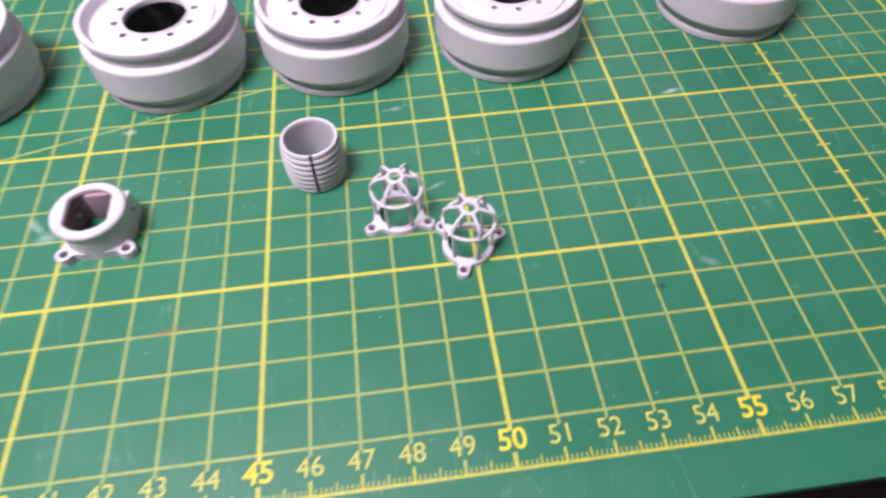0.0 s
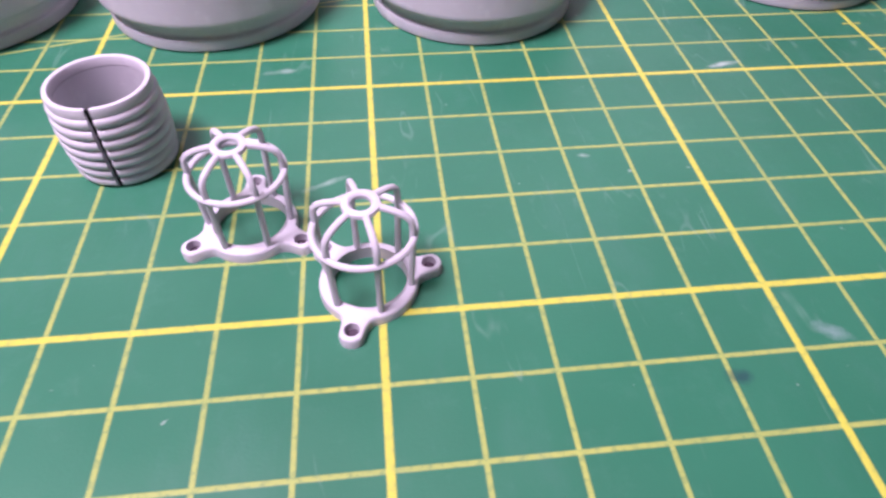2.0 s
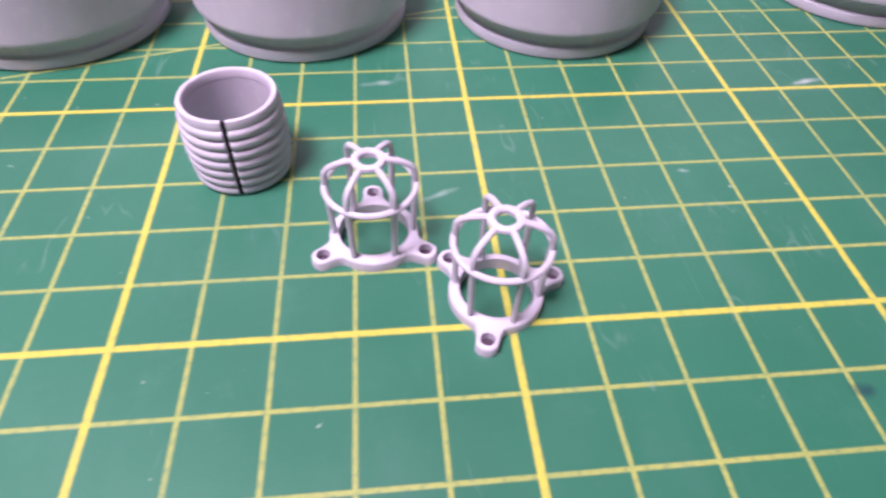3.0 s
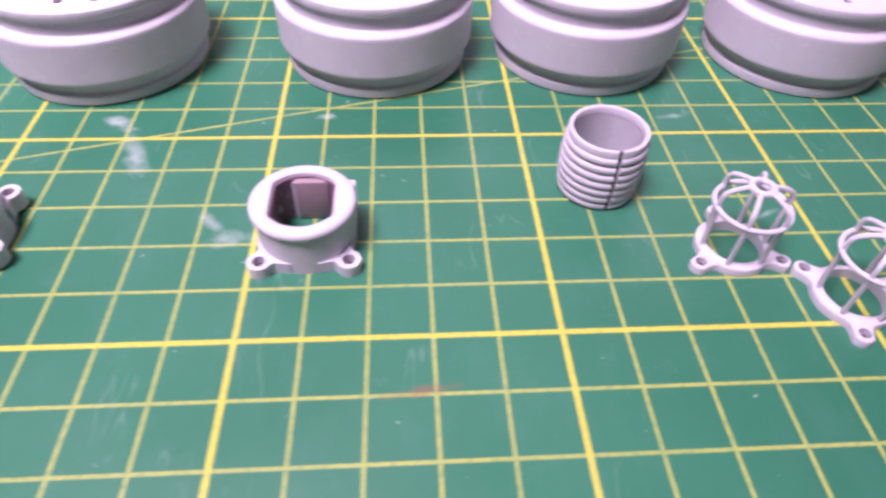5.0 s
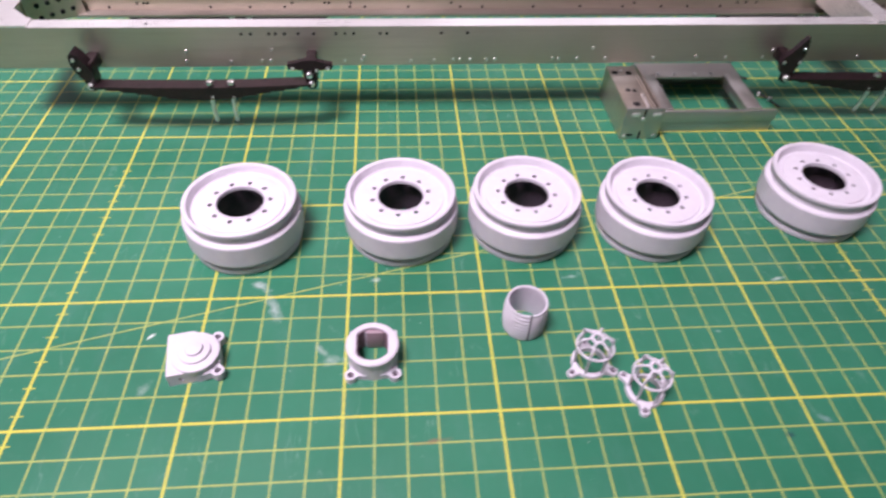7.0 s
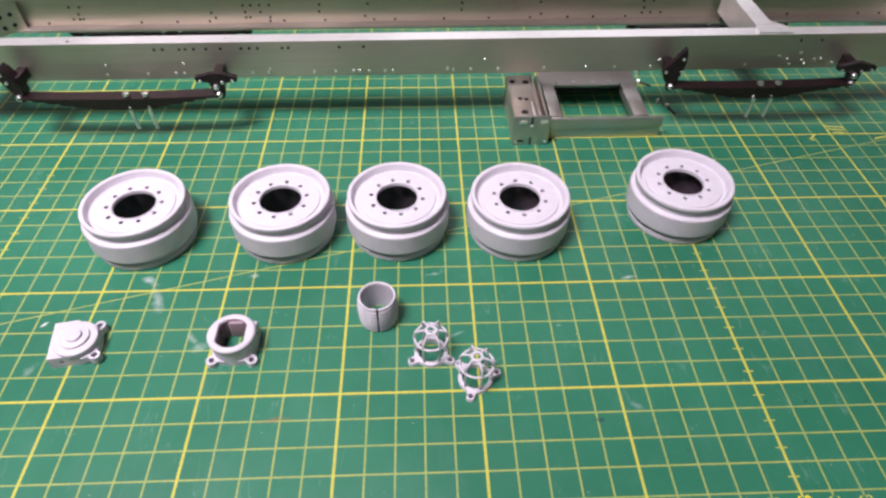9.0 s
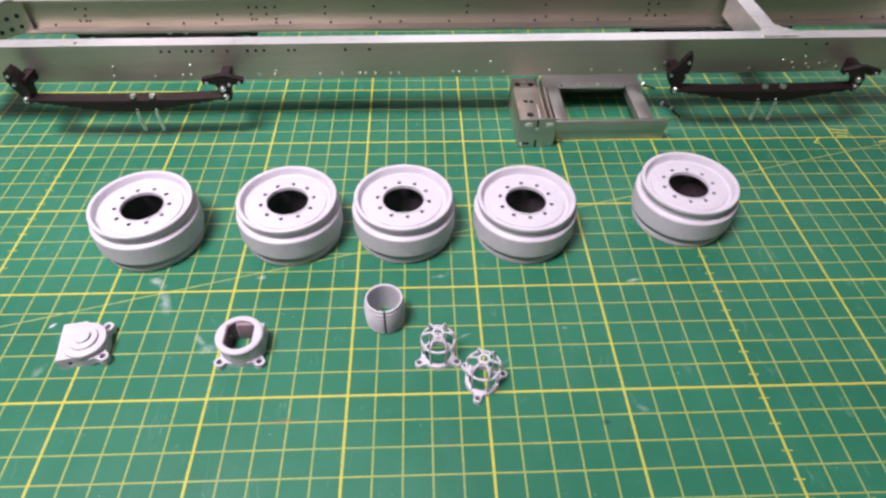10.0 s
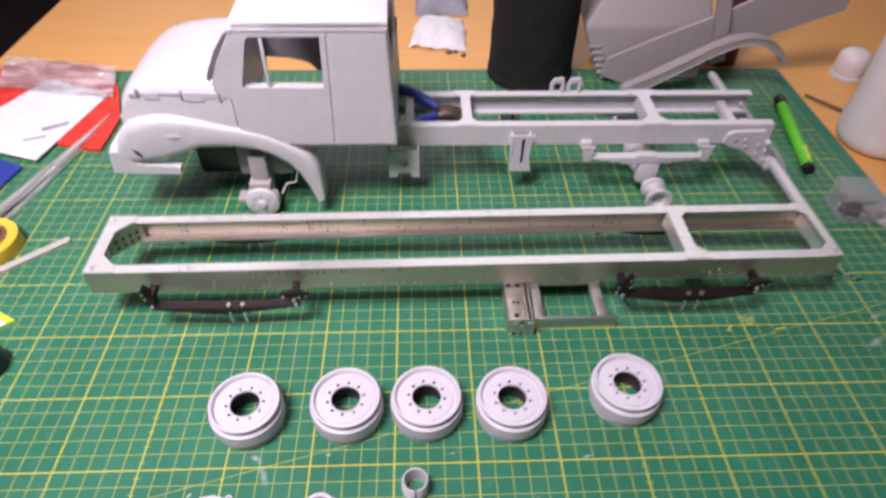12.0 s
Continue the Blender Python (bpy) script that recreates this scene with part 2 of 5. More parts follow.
# Dark grey that stands in for shade in the cab and windscreen gap.
SHADE_GREY = plain("shade_grey", (0.16, 0.15, 0.155, 1), 0.5, vary=0.15, scale=200)
BROWN = plain("brown_card_core", (0.20, 0.075, 0.045, 1), 0.7, vary=0.2)
LIME = plain("lime_plastic", (0.56, 0.74, 0.06, 1), 0.35, vary=0.1)
GREEN_PEN = plain("green_pen_plastic", (0.10, 0.52, 0.03, 1), 0.25, vary=0.12)
BLACK_PLASTIC = plain("black_plastic", (0.012, 0.012, 0.013, 1), 0.35, vary=0.2)
WHITE_BOTTLE = plain("milky_plastic", (0.78, 0.70, 0.72, 1), 0.4, vary=0.08, scale=20, Subsurface_Weight=0.3)
TISSUE = plain("white_tissue", (0.74, 0.72, 0.74, 1), 0.9, vary=0.08, scale=80, bump=0.6, grain=500)
DARK_RED = plain("dark_red_paint", (0.10, 0.018, 0.020, 1), 0.4, vary=0.2)
ORANGE = plain("orange_plastic", (0.66, 0.20, 0.05, 1), 0.35, vary=0.12)
PLIER_STEEL = plain("brown_steel", (0.13, 0.085, 0.075, 1), 0.4, metal=0.7, vary=0.3, scale=200)
CLEAR = Nodes("clear_film")
CLEAR.bump(CLEAR.noise(60, 5, 0.6), 1.0, 0.004)
sheen = CLEAR.add("ShaderNodeBsdfGlossy")
sheen.inputs["Color"].default_value, sheen.inputs["Roughness"].default_value = (0.95, 0.94, 0.96, 1), 0.16
CLEAR.link(CLEAR.bsdf.inputs["Normal"].links[0].from_socket, sheen.inputs["Normal"])
blend = CLEAR.add("ShaderNodeMixShader")
blend.inputs[0].default_value = 0.58
# White diffuse streaks paint the highlights on the crumpled film.
glint_white = CLEAR.add("ShaderNodeBsdfDiffuse")
glint_white.inputs["Color"].default_value = (0.86, 0.84, 0.84, 1)
glint_streaks = CLEAR.add("ShaderNodeMixShader")
CLEAR.link(CLEAR.ramp(CLEAR.noise(34, 4, 0.6, (0.5, 2.4, 1.0)), 0.4, 0.66, 0.15, 0.9), glint_streaks.inputs[0])
CLEAR.link(sheen.outputs[0], glint_streaks.inputs[1])
CLEAR.link(glint_white.outputs[0], glint_streaks.inputs[2])
CLEAR.link(CLEAR.add("ShaderNodeBsdfTransparent").outputs[0], blend.inputs[1])
CLEAR.link(glint_streaks.outputs[0], blend.inputs[2])
CLEAR.link(blend.outputs[0], CLEAR.tree.nodes["Material Output"].inputs["Surface"])
CLEAR = CLEAR.mat
CLEAR_BOX = Nodes("clear_styrene")
CLEAR_BOX.set(Base_Color=(0.62, 0.56, 0.62, 1), Roughness=0.14, IOR=1.5, Alpha=0.14)
CLEAR_BOX = CLEAR_BOX.mat


# ---- geometry helpers: all lengths here in centimetres ----
def part(name, bm, material, parent, label="", shift=(0, 0, 0), smooth=38):
    me = bpy.data.meshes.new(name)
    bmesh.ops.recalc_face_normals(bm, faces=bm.faces)
    bmesh.ops.translate(bm, verts=bm.verts, vec=shift)
    bmesh.ops.scale(bm, verts=bm.verts, vec=(0.01, 0.01, 0.01))
    bm.to_mesh(me)
    bm.free()
    me.materials.append(material)
    me.shade_smooth()
    me.set_sharp_from_angle(angle=radians(smooth))
    ob = new(name, me)
    if parent:
        ob.parent = parent
    return tagged(ob, label)


def thing(name, x, y, z=0.0, turn=0.0, label="", category="", group="", kind=""):
    """An empty at a place on the mat, in the mat's own centimetres."""
    ob = new(name)
    ob.empty_display_size = 0.01
    ob.matrix_world = at(x, y, z, turn)
    return tagged(ob, label, category, group, kind)


def at(x, y, z=0.0, turn=0.0):
    return pose((x - 50) / 100, y / 100, z / 100, 0, 0, turn)


def box(bm, x0, x1, y0, y1, z0, z1, bevel=0.0, segments=2):
    made = bmesh.ops.create_cube(bm, size=1.0)["verts"]
    bmesh.ops.scale(bm, verts=made, vec=(x1 - x0, y1 - y0, z1 - z0))
    bmesh.ops.translate(bm, verts=made, vec=((x0 + x1) / 2, (y0 + y1) / 2, (z0 + z1) / 2))
    if bevel:
        edges = list({e for v in made for e in v.link_edges})
        bmesh.ops.bevel(bm, geom=edges, offset=bevel, segments=segments, affect="EDGES", profile=0.5)
    return bm


def lathe(profile, n=64, centre=(0, 0), a0=0.0, a1=360.0, bm=None):
    """Turn a closed outline of (radius, z) round an upright axis; a part turn gets its two end faces."""
    bm = bm or bmesh.new()
    full = abs(a1 - a0) > 359.9
    count = n if full else n + 1
    rings = []
    for i in range(count):
        a = radians(a0 + (a1 - a0) * i / n)
        rings.append([bm.verts.new((centre[0] + r * math.cos(a), centre[1] + r * math.sin(a), z)) for r, z in profile])
    m = len(profile)
    for i in range(n):
        p, q = rings[i], rings[(i + 1) % count]
        for j in range(m):
            bm.faces.new((p[j], q[j], q[(j + 1) % m], p[(j + 1) % m]))
    if not full:
        bm.faces.new(rings[0])
        bm.faces.new(rings[-1][::-1])
    return bm


def disc(bm, r, z0, z1, centre=(0, 0), n=32, bevel=0.0):
    """A solid round plate with a softened top edge."""
    pts = [(r, z0), (r, z1 - bevel), (r - bevel * 0.3, z1 - bevel * 0.3), (r - bevel, z1)] if bevel else [(r, z0), (r, z1)]
    rings = [[bm.verts.new((centre[0] + rr * math.cos(2 * math.pi * i / n), centre[1] + rr * math.sin(2 * math.pi * i / n), z)) for i in range(n)] for rr, z in pts]
    for a, b in zip(rings, rings[1:]):
        for i in range(n):
            bm.faces.new((a[i], a[(i + 1) % n], b[(i + 1) % n], b[i]))
    bm.faces.new(rings[-1])
    bm.faces.new(rings[0][::-1])
    return bm


def circle(cx, cy, r, n=24, a0=0.0):
    return [(cx + r * math.cos(radians(a0) + 2 * math.pi * i / n), cy + r * math.sin(radians(a0) + 2 * math.pi * i / n)) for i in range(n)]


def inside(p, loop):
    hit, (x, y) = False, p
    for (ax, ay), (bx, by) in zip(loop, loop[1:] + loop[:1]):
        if (ay > y) != (by > y) and x < (bx - ax) * (y - ay) / (by - ay) + ax:
            hit = not hit
    return hit


def plate(outline, holes, z0, z1, bm=None, plane="xy"):
    """A flat piece with true holes. plane 'xz': the outline is read as (x, z) and the thickness runs along y."""
    bm = bm or bmesh.new()
    loops = [list(outline)] + [list(h) for h in holes]
    points, edges = [], []
    for loop in loops:
        k = len(points)
        points += [Vector(p) for p in loop]
        edges += [(k + i, k + (i + 1) % len(loop)) for i in range(len(loop))]
    got = delaunay_2d_cdt(points, edges, [], 0, 1e-5)

    def v3(p, z):
        return (p[0], p[1], z) if plane == "xy" else (p[0], z, p[1]) if plane == "xz" else (z, p[0], p[1])

    first = len(bm.verts)
    tops = [bm.verts.new(v3(p, z1)) for p in got[0]]
    lows = [bm.verts.new(v3(p, z0)) for p in got[0]]
    for f in got[2]:
        mid = [sum(got[0][i][k] for i in f) / len(f) for k in (0, 1)]
        if inside(mid, loops[0]) and not any(inside(mid, h) for h in loops[1:]):
            bm.faces.new([tops[i] for i in f])
            bm.faces.new([lows[i] for i in reversed(f)])
    loose = []
    for loop in loops:
        up = [bm.verts.new(v3(p, z1)) for p in loop]
        dn = [bm.verts.new(v3(p, z0)) for p in loop]
        for i in range(len(loop)):
            j = (i + 1) % len(loop)
            bm.faces.new((dn[i], dn[j], up[j], up[i]))
        loose += up + dn
    bmesh.ops.remove_doubles(bm, verts=tops + lows + loose, dist=1e-4)
    lone = [v for v in bm.verts if not v.link_faces]
    bmesh.ops.delete(bm, geom=lone, context="VERTS")
    return bm


def tube(path, r, n=10, closed=False, bm=None, radii=None):
    """A round bar along a path."""
    bm = bm or bmesh.new()
    pts = [Vector(p) for p in path]
    k = len(pts)
    rings, side = [], None
    for i, p in enumerate(pts):
        t = (pts[(i + 1) % k] - pts[i - 1]) if closed else (pts[min(i + 1, k - 1)] - pts[max(i - 1, 0)])
        t.normalize()
        if side is None:
            side = t.orthogonal().normalized()
        side = (side - t * side.dot(t)).normalized()
        up = t.cross(side)
        rr = radii[i] if radii else r
        rings.append([bm.verts.new(p + rr * (side * math.cos(2 * math.pi * j / n) + up * math.sin(2 * math.pi * j / n))) for j in range(n)])
    for i in range(k if closed else k - 1):
        a, b = rings[i], rings[(i + 1) % k]
        off = 0
        if closed and i == k - 1:
            off = min(range(n), key=lambda o: (a[0].co - b[o].co).length)
        for j in range(n):
            bm.faces.new((a[j], a[(j + 1) % n], b[(j + 1 + off) % n], b[(j + off) % n]))
    if not closed:
        bm.faces.new(rings[0][::-1])
        bm.faces.new(rings[-1])
    return bm


def bolt(bm, x, y, z, r=0.09, h=0.08, axis="z", n=6):
    """A hexagon head with a little crown, pointing along an axis ('-y' towards the near side)."""
    head = bmesh.new()
    disc(head, r, 0, h, n=n, bevel=h * 0.3)
    turn = {"z": Matrix(), "-y": Matrix.Rotation(radians(90), 4, "X"), "y": Matrix.Rotation(radians(-90), 4, "X"), "x": Matrix.Rotation(radians(90), 4, "Y"), "-x": Matrix.Rotation(radians(-90), 4, "Y")}[axis]
    head.transform(Matrix.Translation((x, y, z)) @ turn)
    me = bpy.data.meshes.new("head")
    head.to_mesh(me)
    head.free()
    bm.from_mesh(me)
    bpy.data.meshes.remove(me)
    return bm


def stud_mesh(name, r, h, material, n=8):
    """A small round head whose axis is z, to be shared by many parts."""
    bm = bmesh.new()
    disc(bm, r, 0, h, n=n, bevel=h * 0.3)
    bmesh.ops.scale(bm, verts=bm.verts, vec=(0.01, 0.01, 0.01))
    me = bpy.data.meshes.new(name)
    bm.to_mesh(me)
    bm.free()
    me.materials.append(material)
    me.shade_smooth()
    return me


def stud(name, mesh, x, y, z, axis, parent):
    """One head at a place in its parent's centimetres."""
    tilt = {"z": (0, 0, 0), "-y": (90, 0, 0), "y": (-90, 0, 0), "x": (0, 90, 0), "-x": (0, -90, 0)}[axis]
    ob = new(name, mesh)
    ob.parent = parent
    ob.matrix_basis = pose(x / 100, y / 100, z / 100, *tilt)
    return ob


def cut(ob, cutter_bm):
    """Take the shape of cutter_bm out of a mesh for good."""
    bmesh.ops.recalc_face_normals(cutter_bm, faces=cutter_bm.faces)
    bmesh.ops.scale(cutter_bm, verts=cutter_bm.verts, vec=(0.01, 0.01, 0.01))
    me = bpy.data.meshes.new("cutter")
    cutter_bm.to_mesh(me)
    cutter_bm.free()
    tool = new("cutter", me)
    keep, parent = ob.matrix_basis.copy(), ob.parent
    ob.parent, ob.matrix_basis = None, Matrix()
    mod = ob.modifiers.new("cut", "BOOLEAN")
    mod.object, mod.operation, mod.solver = tool, "DIFFERENCE", "EXACT"
    graph = bpy.context.evaluated_depsgraph_get()
    graph.update()
    result = bpy.data.meshes.new_from_object(ob.evaluated_get(graph))
    ob.modifiers.remove(mod)
    ob.data = result
    ob.parent, ob.matrix_basis = parent, keep
    bpy.data.objects.remove(tool)


# ---- the room, the desk and the mat ----
def wall(name, x0, x1, y0, y1, z0, z1, material):
    bm = bmesh.new()
    box(bm, x0, x1, y0, y1, z0, z1)
    return tagged(part(name, bm, material, None), kind="structure")


wall("floor", -200, 220, -180, 290, -81, -76, FLOOR_DARK)
wall("wall_south", -200, 220, -190, -180, -76, 175, WALL_PAINT)
# The window is unseen, an added opening for the reflection lamp.
bm = bmesh.new()
plate([(-200, -76), (220, -76), (220, 175), (-200, 175)], [[(-165, 80), (165, 80), (165, 164), (-165, 164)]], 290, 300, bm, "xz")
tagged(part("wall_north", bm, WALL_PAINT, None), kind="structure")
window = tagged(new("unseen_window_1"), "white window added unseen in the room's far wall", "window", kind="structure")
bm = bmesh.new()
plate([(-164.5, 80.5), (164.5, 80.5), (164.5, 163.5), (-164.5, 163.5)], [[(-160, 85), (-3, 85), (-3, 159), (-160, 159)], [(3, 85), (160, 85), (160, 159), (3, 159)]], 294, 298, bm, "xz")
part("window_frame", bm, CEILING_PAINT, window)
wall("wall_west", -210, -200, -190, 300, -76, 175, WALL_PAINT)
wall("wall_east", 220, 230, -190, 300, -76, 175, WALL_PAINT)
wall("ceiling", -200, 220, -180, 290, 175, 180, CEILING_PAINT)

desk = thing("desk", 50, 0, 0, 0, "orange-brown varnished wooden desk under a green mat", "desk")
bm = plate([(-53.8, -0.2), (72, -0.2), (72, 96), (-50.8, 96)], [], -3.4, -0.3)
part("desktop", bm, WOOD, desk)
for lx, ly in ((-47, 6), (62, 6), (62, 88), (-45, 88)):
    bm = bmesh.new()
    box(bm, lx - 2.5, lx + 2.5, ly - 2.5, ly + 2.5, -76, -3.4, 0.3)
    part("leg", bm, WOOD, desk)

mat = thing("cutting_mat", 50, 0, 0, 0, "green cutting mat with a yellow centimetre grid, scuffed and glue-stained", "cutting mat")
bm = bmesh.new()
corner, outline = 0.6, []
for cx, cy, a in ((88.5 - corner, 57.75 - corner, 0), (-1.5 + corner, 57.75 - corner, 90), (-1.5 + corner, -1.02 + corner, 180), (88.5 - corner, -1.02 + corner, 270)):
    outline += [(cx - 50 + corner * math.cos(radians(a + i * 15)), cy + corner * math.sin(radians(a + i * 15))) for i in range(7)]
part("sheet", plate(outline, [], -0.3, 0.0, bm), MAT_GREEN, mat)


def lettering(text, x, y, size, material, parent, bold=0.0, name="ruler_number"):
    """Flat printed characters, lying on the mat."""
    cu = bpy.data.curves.new("text", "FONT")
    cu.body, cu.size, cu.align_x, cu.offset = text, size * 0.01, "CENTER", bold * 0.01
    ob = new("text", cu)
    graph = bpy.context.evaluated_depsgraph_get()
    me = bpy.data.meshes.new_from_object(ob.evaluated_get(graph))
    bpy.data.objects.remove(ob)
    me.name = name
    me.materials.clear()
    me.materials.append(material)
    out = new(name, me)
    out.parent = parent
    out.matrix_basis = pose((x - 50) / 100, y / 100, 0.00006)
    return out


for k in range(40, 67):
    strong = k % 5 == 0
    lettering(str(k), k, 0.45, 0.60 if strong else 0.55, YELLOW_INK if strong else PALE_INK, mat, 0.010 if strong else 0.0)
for x0, y0, x1, y1 in ((68.7, 19.55, 69.15, 20.0), (68.7, 19.55, 68.95, 19.5), (70.0, 20.75, 71.0, 20.6), (70.1, 20.45, 70.9, 20.35), (70.2, 20.15, 70.8, 20.1), (72.2, 19.55, 73.0, 19.75)):
    bm = bmesh.new()
    a = math.atan2(y1 - y0, x1 - x0)
    dx, dy = -0.05 * math.sin(a), 0.05 * math.cos(a)
    plate([(x0 + dx, y0 + dy), (x0 - dx, y0 - dy), (x1 - dx, y1 - dy), (x1 + dx, y1 + dy)], [], 0.001, 0.006, bm)
    part("degree_mark", bm, PALE_INK, mat, "", (-50, 0, 0))


# ---- printed wheel rims ----
def wheel_rim(x, y, turn):
    ob = thing("wheel_rim", x, y, 0, turn, "lilac-white printed wheel rim with ten bolt holes, lying flat", "wheel rim", "row of wheel rims")
    k = 1.035
    profile = [(1.64, 0.0), (1.97, 0.0), (2.02, 0.03), (2.03, 0.08), (2.03, 0.18), (2.025, 0.22), (2.0, 0.25), (1.96, 0.27), (1.945, 0.30), (1.945, 0.43), (1.96, 0.47), (2.10, 0.54), (2.15, 0.57),
               (2.16, 0.61), (2.16, 0.66), (2.16, 1.40), (2.16, 1.45), (2.15, 1.49), (2.12, 1.525), (2.0, 1.575), (1.975, 1.595), (1.965, 1.63), (1.965, 1.66), (1.965, 1.80), (1.965, 1.83), (1.975, 1.86), (2.025, 1.89), (2.042, 1.92), (2.046, 1.95), (2.048, 1.99), (2.046, 2.03),
               (2.035, 2.065), (1.99, 2.09), (1.93, 2.09), (1.885, 2.075), (1.86, 2.03), (1.82, 1.89), (1.775, 1.785), (1.74, 1.757), (1.69, 1.75), (1.62, 1.77), (1.60, 1.60)]
    part("barrel", lathe([(r * k, z) for r, z in profile], 96), PRINT, ob, smooth=22)
    face = circle(0, 0, 1.675, 72)
    ring = plate(face, [circle(0, 0, 0.90, 56)] + [circle(1.115 * math.cos(radians(36 * n)), 1.115 * math.sin(radians(36 * n)), 0.098, 14) for n in range(10)], 1.735, 1.845)
    edge = [e for e in ring.edges if len(e.link_faces) == 2 and e.calc_face_angle(0) > 1.2 and all(v.co.z > 1.8 and math.hypot(v.co.x, v.co.y) > 1.6 for v in e.verts)]
    bmesh.ops.bevel(ring, geom=edge, offset=0.05, segments=2, affect="EDGES", profile=0.5)
    part("disc", ring, PRINT, ob)
    # Dark cup paints the shade inside the hub.
    part("hub_shade_cup", lathe([(1.24, 0.0), (1.32, 0.0), (1.32, 1.735), (1.24, 1.735)], 48), RECESS_SHADE, ob, "cup tinted dark for the shade inside the hub")
    part("hub_edge", lathe([(0.875, 1.70), (0.90, 1.69), (0.915, 1.72), (0.95, 1.85), (0.94, 1.88), (0.915, 1.89), (0.89, 1.88), (0.872, 1.85)], 56), PRINT, ob)
    return ob


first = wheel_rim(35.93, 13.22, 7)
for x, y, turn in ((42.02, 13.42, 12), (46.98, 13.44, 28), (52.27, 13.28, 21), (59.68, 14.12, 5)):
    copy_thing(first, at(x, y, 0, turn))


# ---- ribbed split sleeve ----
def ribbed_sleeve():
    ob = thing("ribbed_sleeve", 46.26, 8.38, 0, -87, "lilac-white printed ribbed sleeve with a slit down its side", "sleeve")
    h, ribs, pitch = 1.36, 7, 0.170
    turn0, turn1 = 3.0, 357.0
    part("sleeve_wall", lathe([(0.625, 0.0), (0.675, 0.0), (0.68, 0.7), (0.675, 1.20), (0.625, 1.20)], 96, a0=turn0, a1=turn1), PRINT, ob)
    for k in range(ribs):
        z0 = 0.02 + k * pitch
        b = 0.725 + 0.055 * math.sin(math.pi * (z0 + 0.09) / h)
        part("rib", lathe([(0.67, z0), (b - 0.05, z0), (b - 0.01, z0 + 0.03), (b, z0 + 0.065), (b, z0 + 0.105), (b - 0.012, z0 + 0.138), (b - 0.05, z0 + pitch - 0.004), (0.67, z0 + pitch - 0.004)], 96, a0=turn0, a1=turn1), PRINT, ob)
    part("rim", lathe([(0.625, 1.21), (0.715, 1.21), (0.722, 1.31), (0.705, 1.35), (0.68, 1.36), (0.645, 1.35), (0.625, 1.31)], 96, a0=turn0, a1=turn1), PRINT, ob)
    # Dark strip fills the slit to paint the shade inside.
    part("slit_shade", lathe([(0.63, 0.0), (0.672, 0.0), (0.672, 1.33), (0.63, 1.33)], 6, a0=-3.0, a1=3.0), HOLE_SHADE, ob, "dark strip for the shade inside the slit")
    return ob


ribbed_sleeve()


# ---- lamp guard cages ----
def lamp_guard(x, y, turn):
    ob = thing("lamp_guard", x, y, 0, turn, "lilac-white printed lamp guard cage with three screw lugs", "lamp guard", "pair of lamp guards")
    outline, holes = [], [circle(0, 0, 0.495, 40)]
    for k in range(120):
        a = 3.0 * k
        off = min(abs((a - c + 180) % 360 - 180) for c in (0, 120, 240))
        r = 0.63
        if off < 24:
            # round lug blended into the ring
            s = math.sin(radians(off)) * 0.81
            r = 0.81 * math.cos(radians(off)) + math.sqrt(max(0.0, 0.165 ** 2 - s ** 2)) if s < 0.165 else max(0.63, 0.63 + 0.13 * (1 - (off - 11.3) / 12.7) ** 3)
        outline.append((r * math.cos(radians(a)), r * math.sin(radians(a))))
    holes += [circle(0.81 * math.cos(radians(c)), 0.81 * math.sin(radians(c)), 0.098, 16) for c in (0, 120, 240)]
    bm = plate(outline, holes, 0.0, 0.17)
    rims = []
    for e in bm.edges:
        mid = (e.verts[0].co + e.verts[1].co) / 2
        off_lug = min(math.hypot(mid.x - 0.81 * math.cos(radians(c)), mid.y - 0.81 * math.sin(radians(c))) for c in (0, 120, 240))
        if len(e.link_faces) == 2 and e.calc_face_angle(0) > 1.2 and off_lug > 0.12 and mid.z > 0.1:
            rims.append(e)
    bmesh.ops.bevel(bm, geom=rims, offset=0.035, segments=2, affect="EDGES", profile=0.5)
    ring = part("base_ring", bm, PRINT, ob, smooth=50)
    # Dark discs paint the shade at the bottom of the lug holes.
    for c in (0, 120, 240):
        bm = bmesh.new()
        disc(bm, 0.094, 0.02, 0.05, (0.81 * math.cos(radians(c)), 0.81 * math.sin(radians(c))), 16)
        part("screw_hole_shade", bm, RECESS_SHADE, ring, "dark disc for the shade in the screw hole")
    for k in range(6):
        a = radians(30 + 60 * k)
        pts = [(0.55, 0.12), (0.565, 0.5), (0.585, 0.95), (0.59, 1.20), (0.575, 1.29), (0.52, 1.36), (0.43, 1.405), (0.31, 1.44), (0.20, 1.46)]
        part("bar", tube([(r * math.cos(a), r * math.sin(a), z) for r, z in pts], 0.043, 8), PRINT, ob)
    part("middle_ring", tube([(0.605 * math.cos(2 * math.pi * i / 48), 0.605 * math.sin(2 * math.pi * i / 48), 1.05) for i in range(48)], 0.044, 8, True), PRINT, ob)
    part("top_ring", lathe([(0.125, 1.425), (0.215, 1.425), (0.23, 1.45), (0.22, 1.49), (0.195, 1.505), (0.15, 1.505), (0.125, 1.48)], 32), PRINT, ob)
    return ob


first = lamp_guard(48.28, 6.63, 90)
copy_thing(first, at(49.86, 5.46, 0, 14))


# ---- lamp housing and its stepped cover ----
def block_outline(x0, x1, back, r):
    """Square at the back, a half round in front."""
    pts = [(x1, back), (x0, back), (x0, 0.05)]
    pts += [(r * math.cos(radians(a)), r * math.sin(radians(a))) for a in range(184, 357, 6)]
    return pts + [(x1, 0.05)]


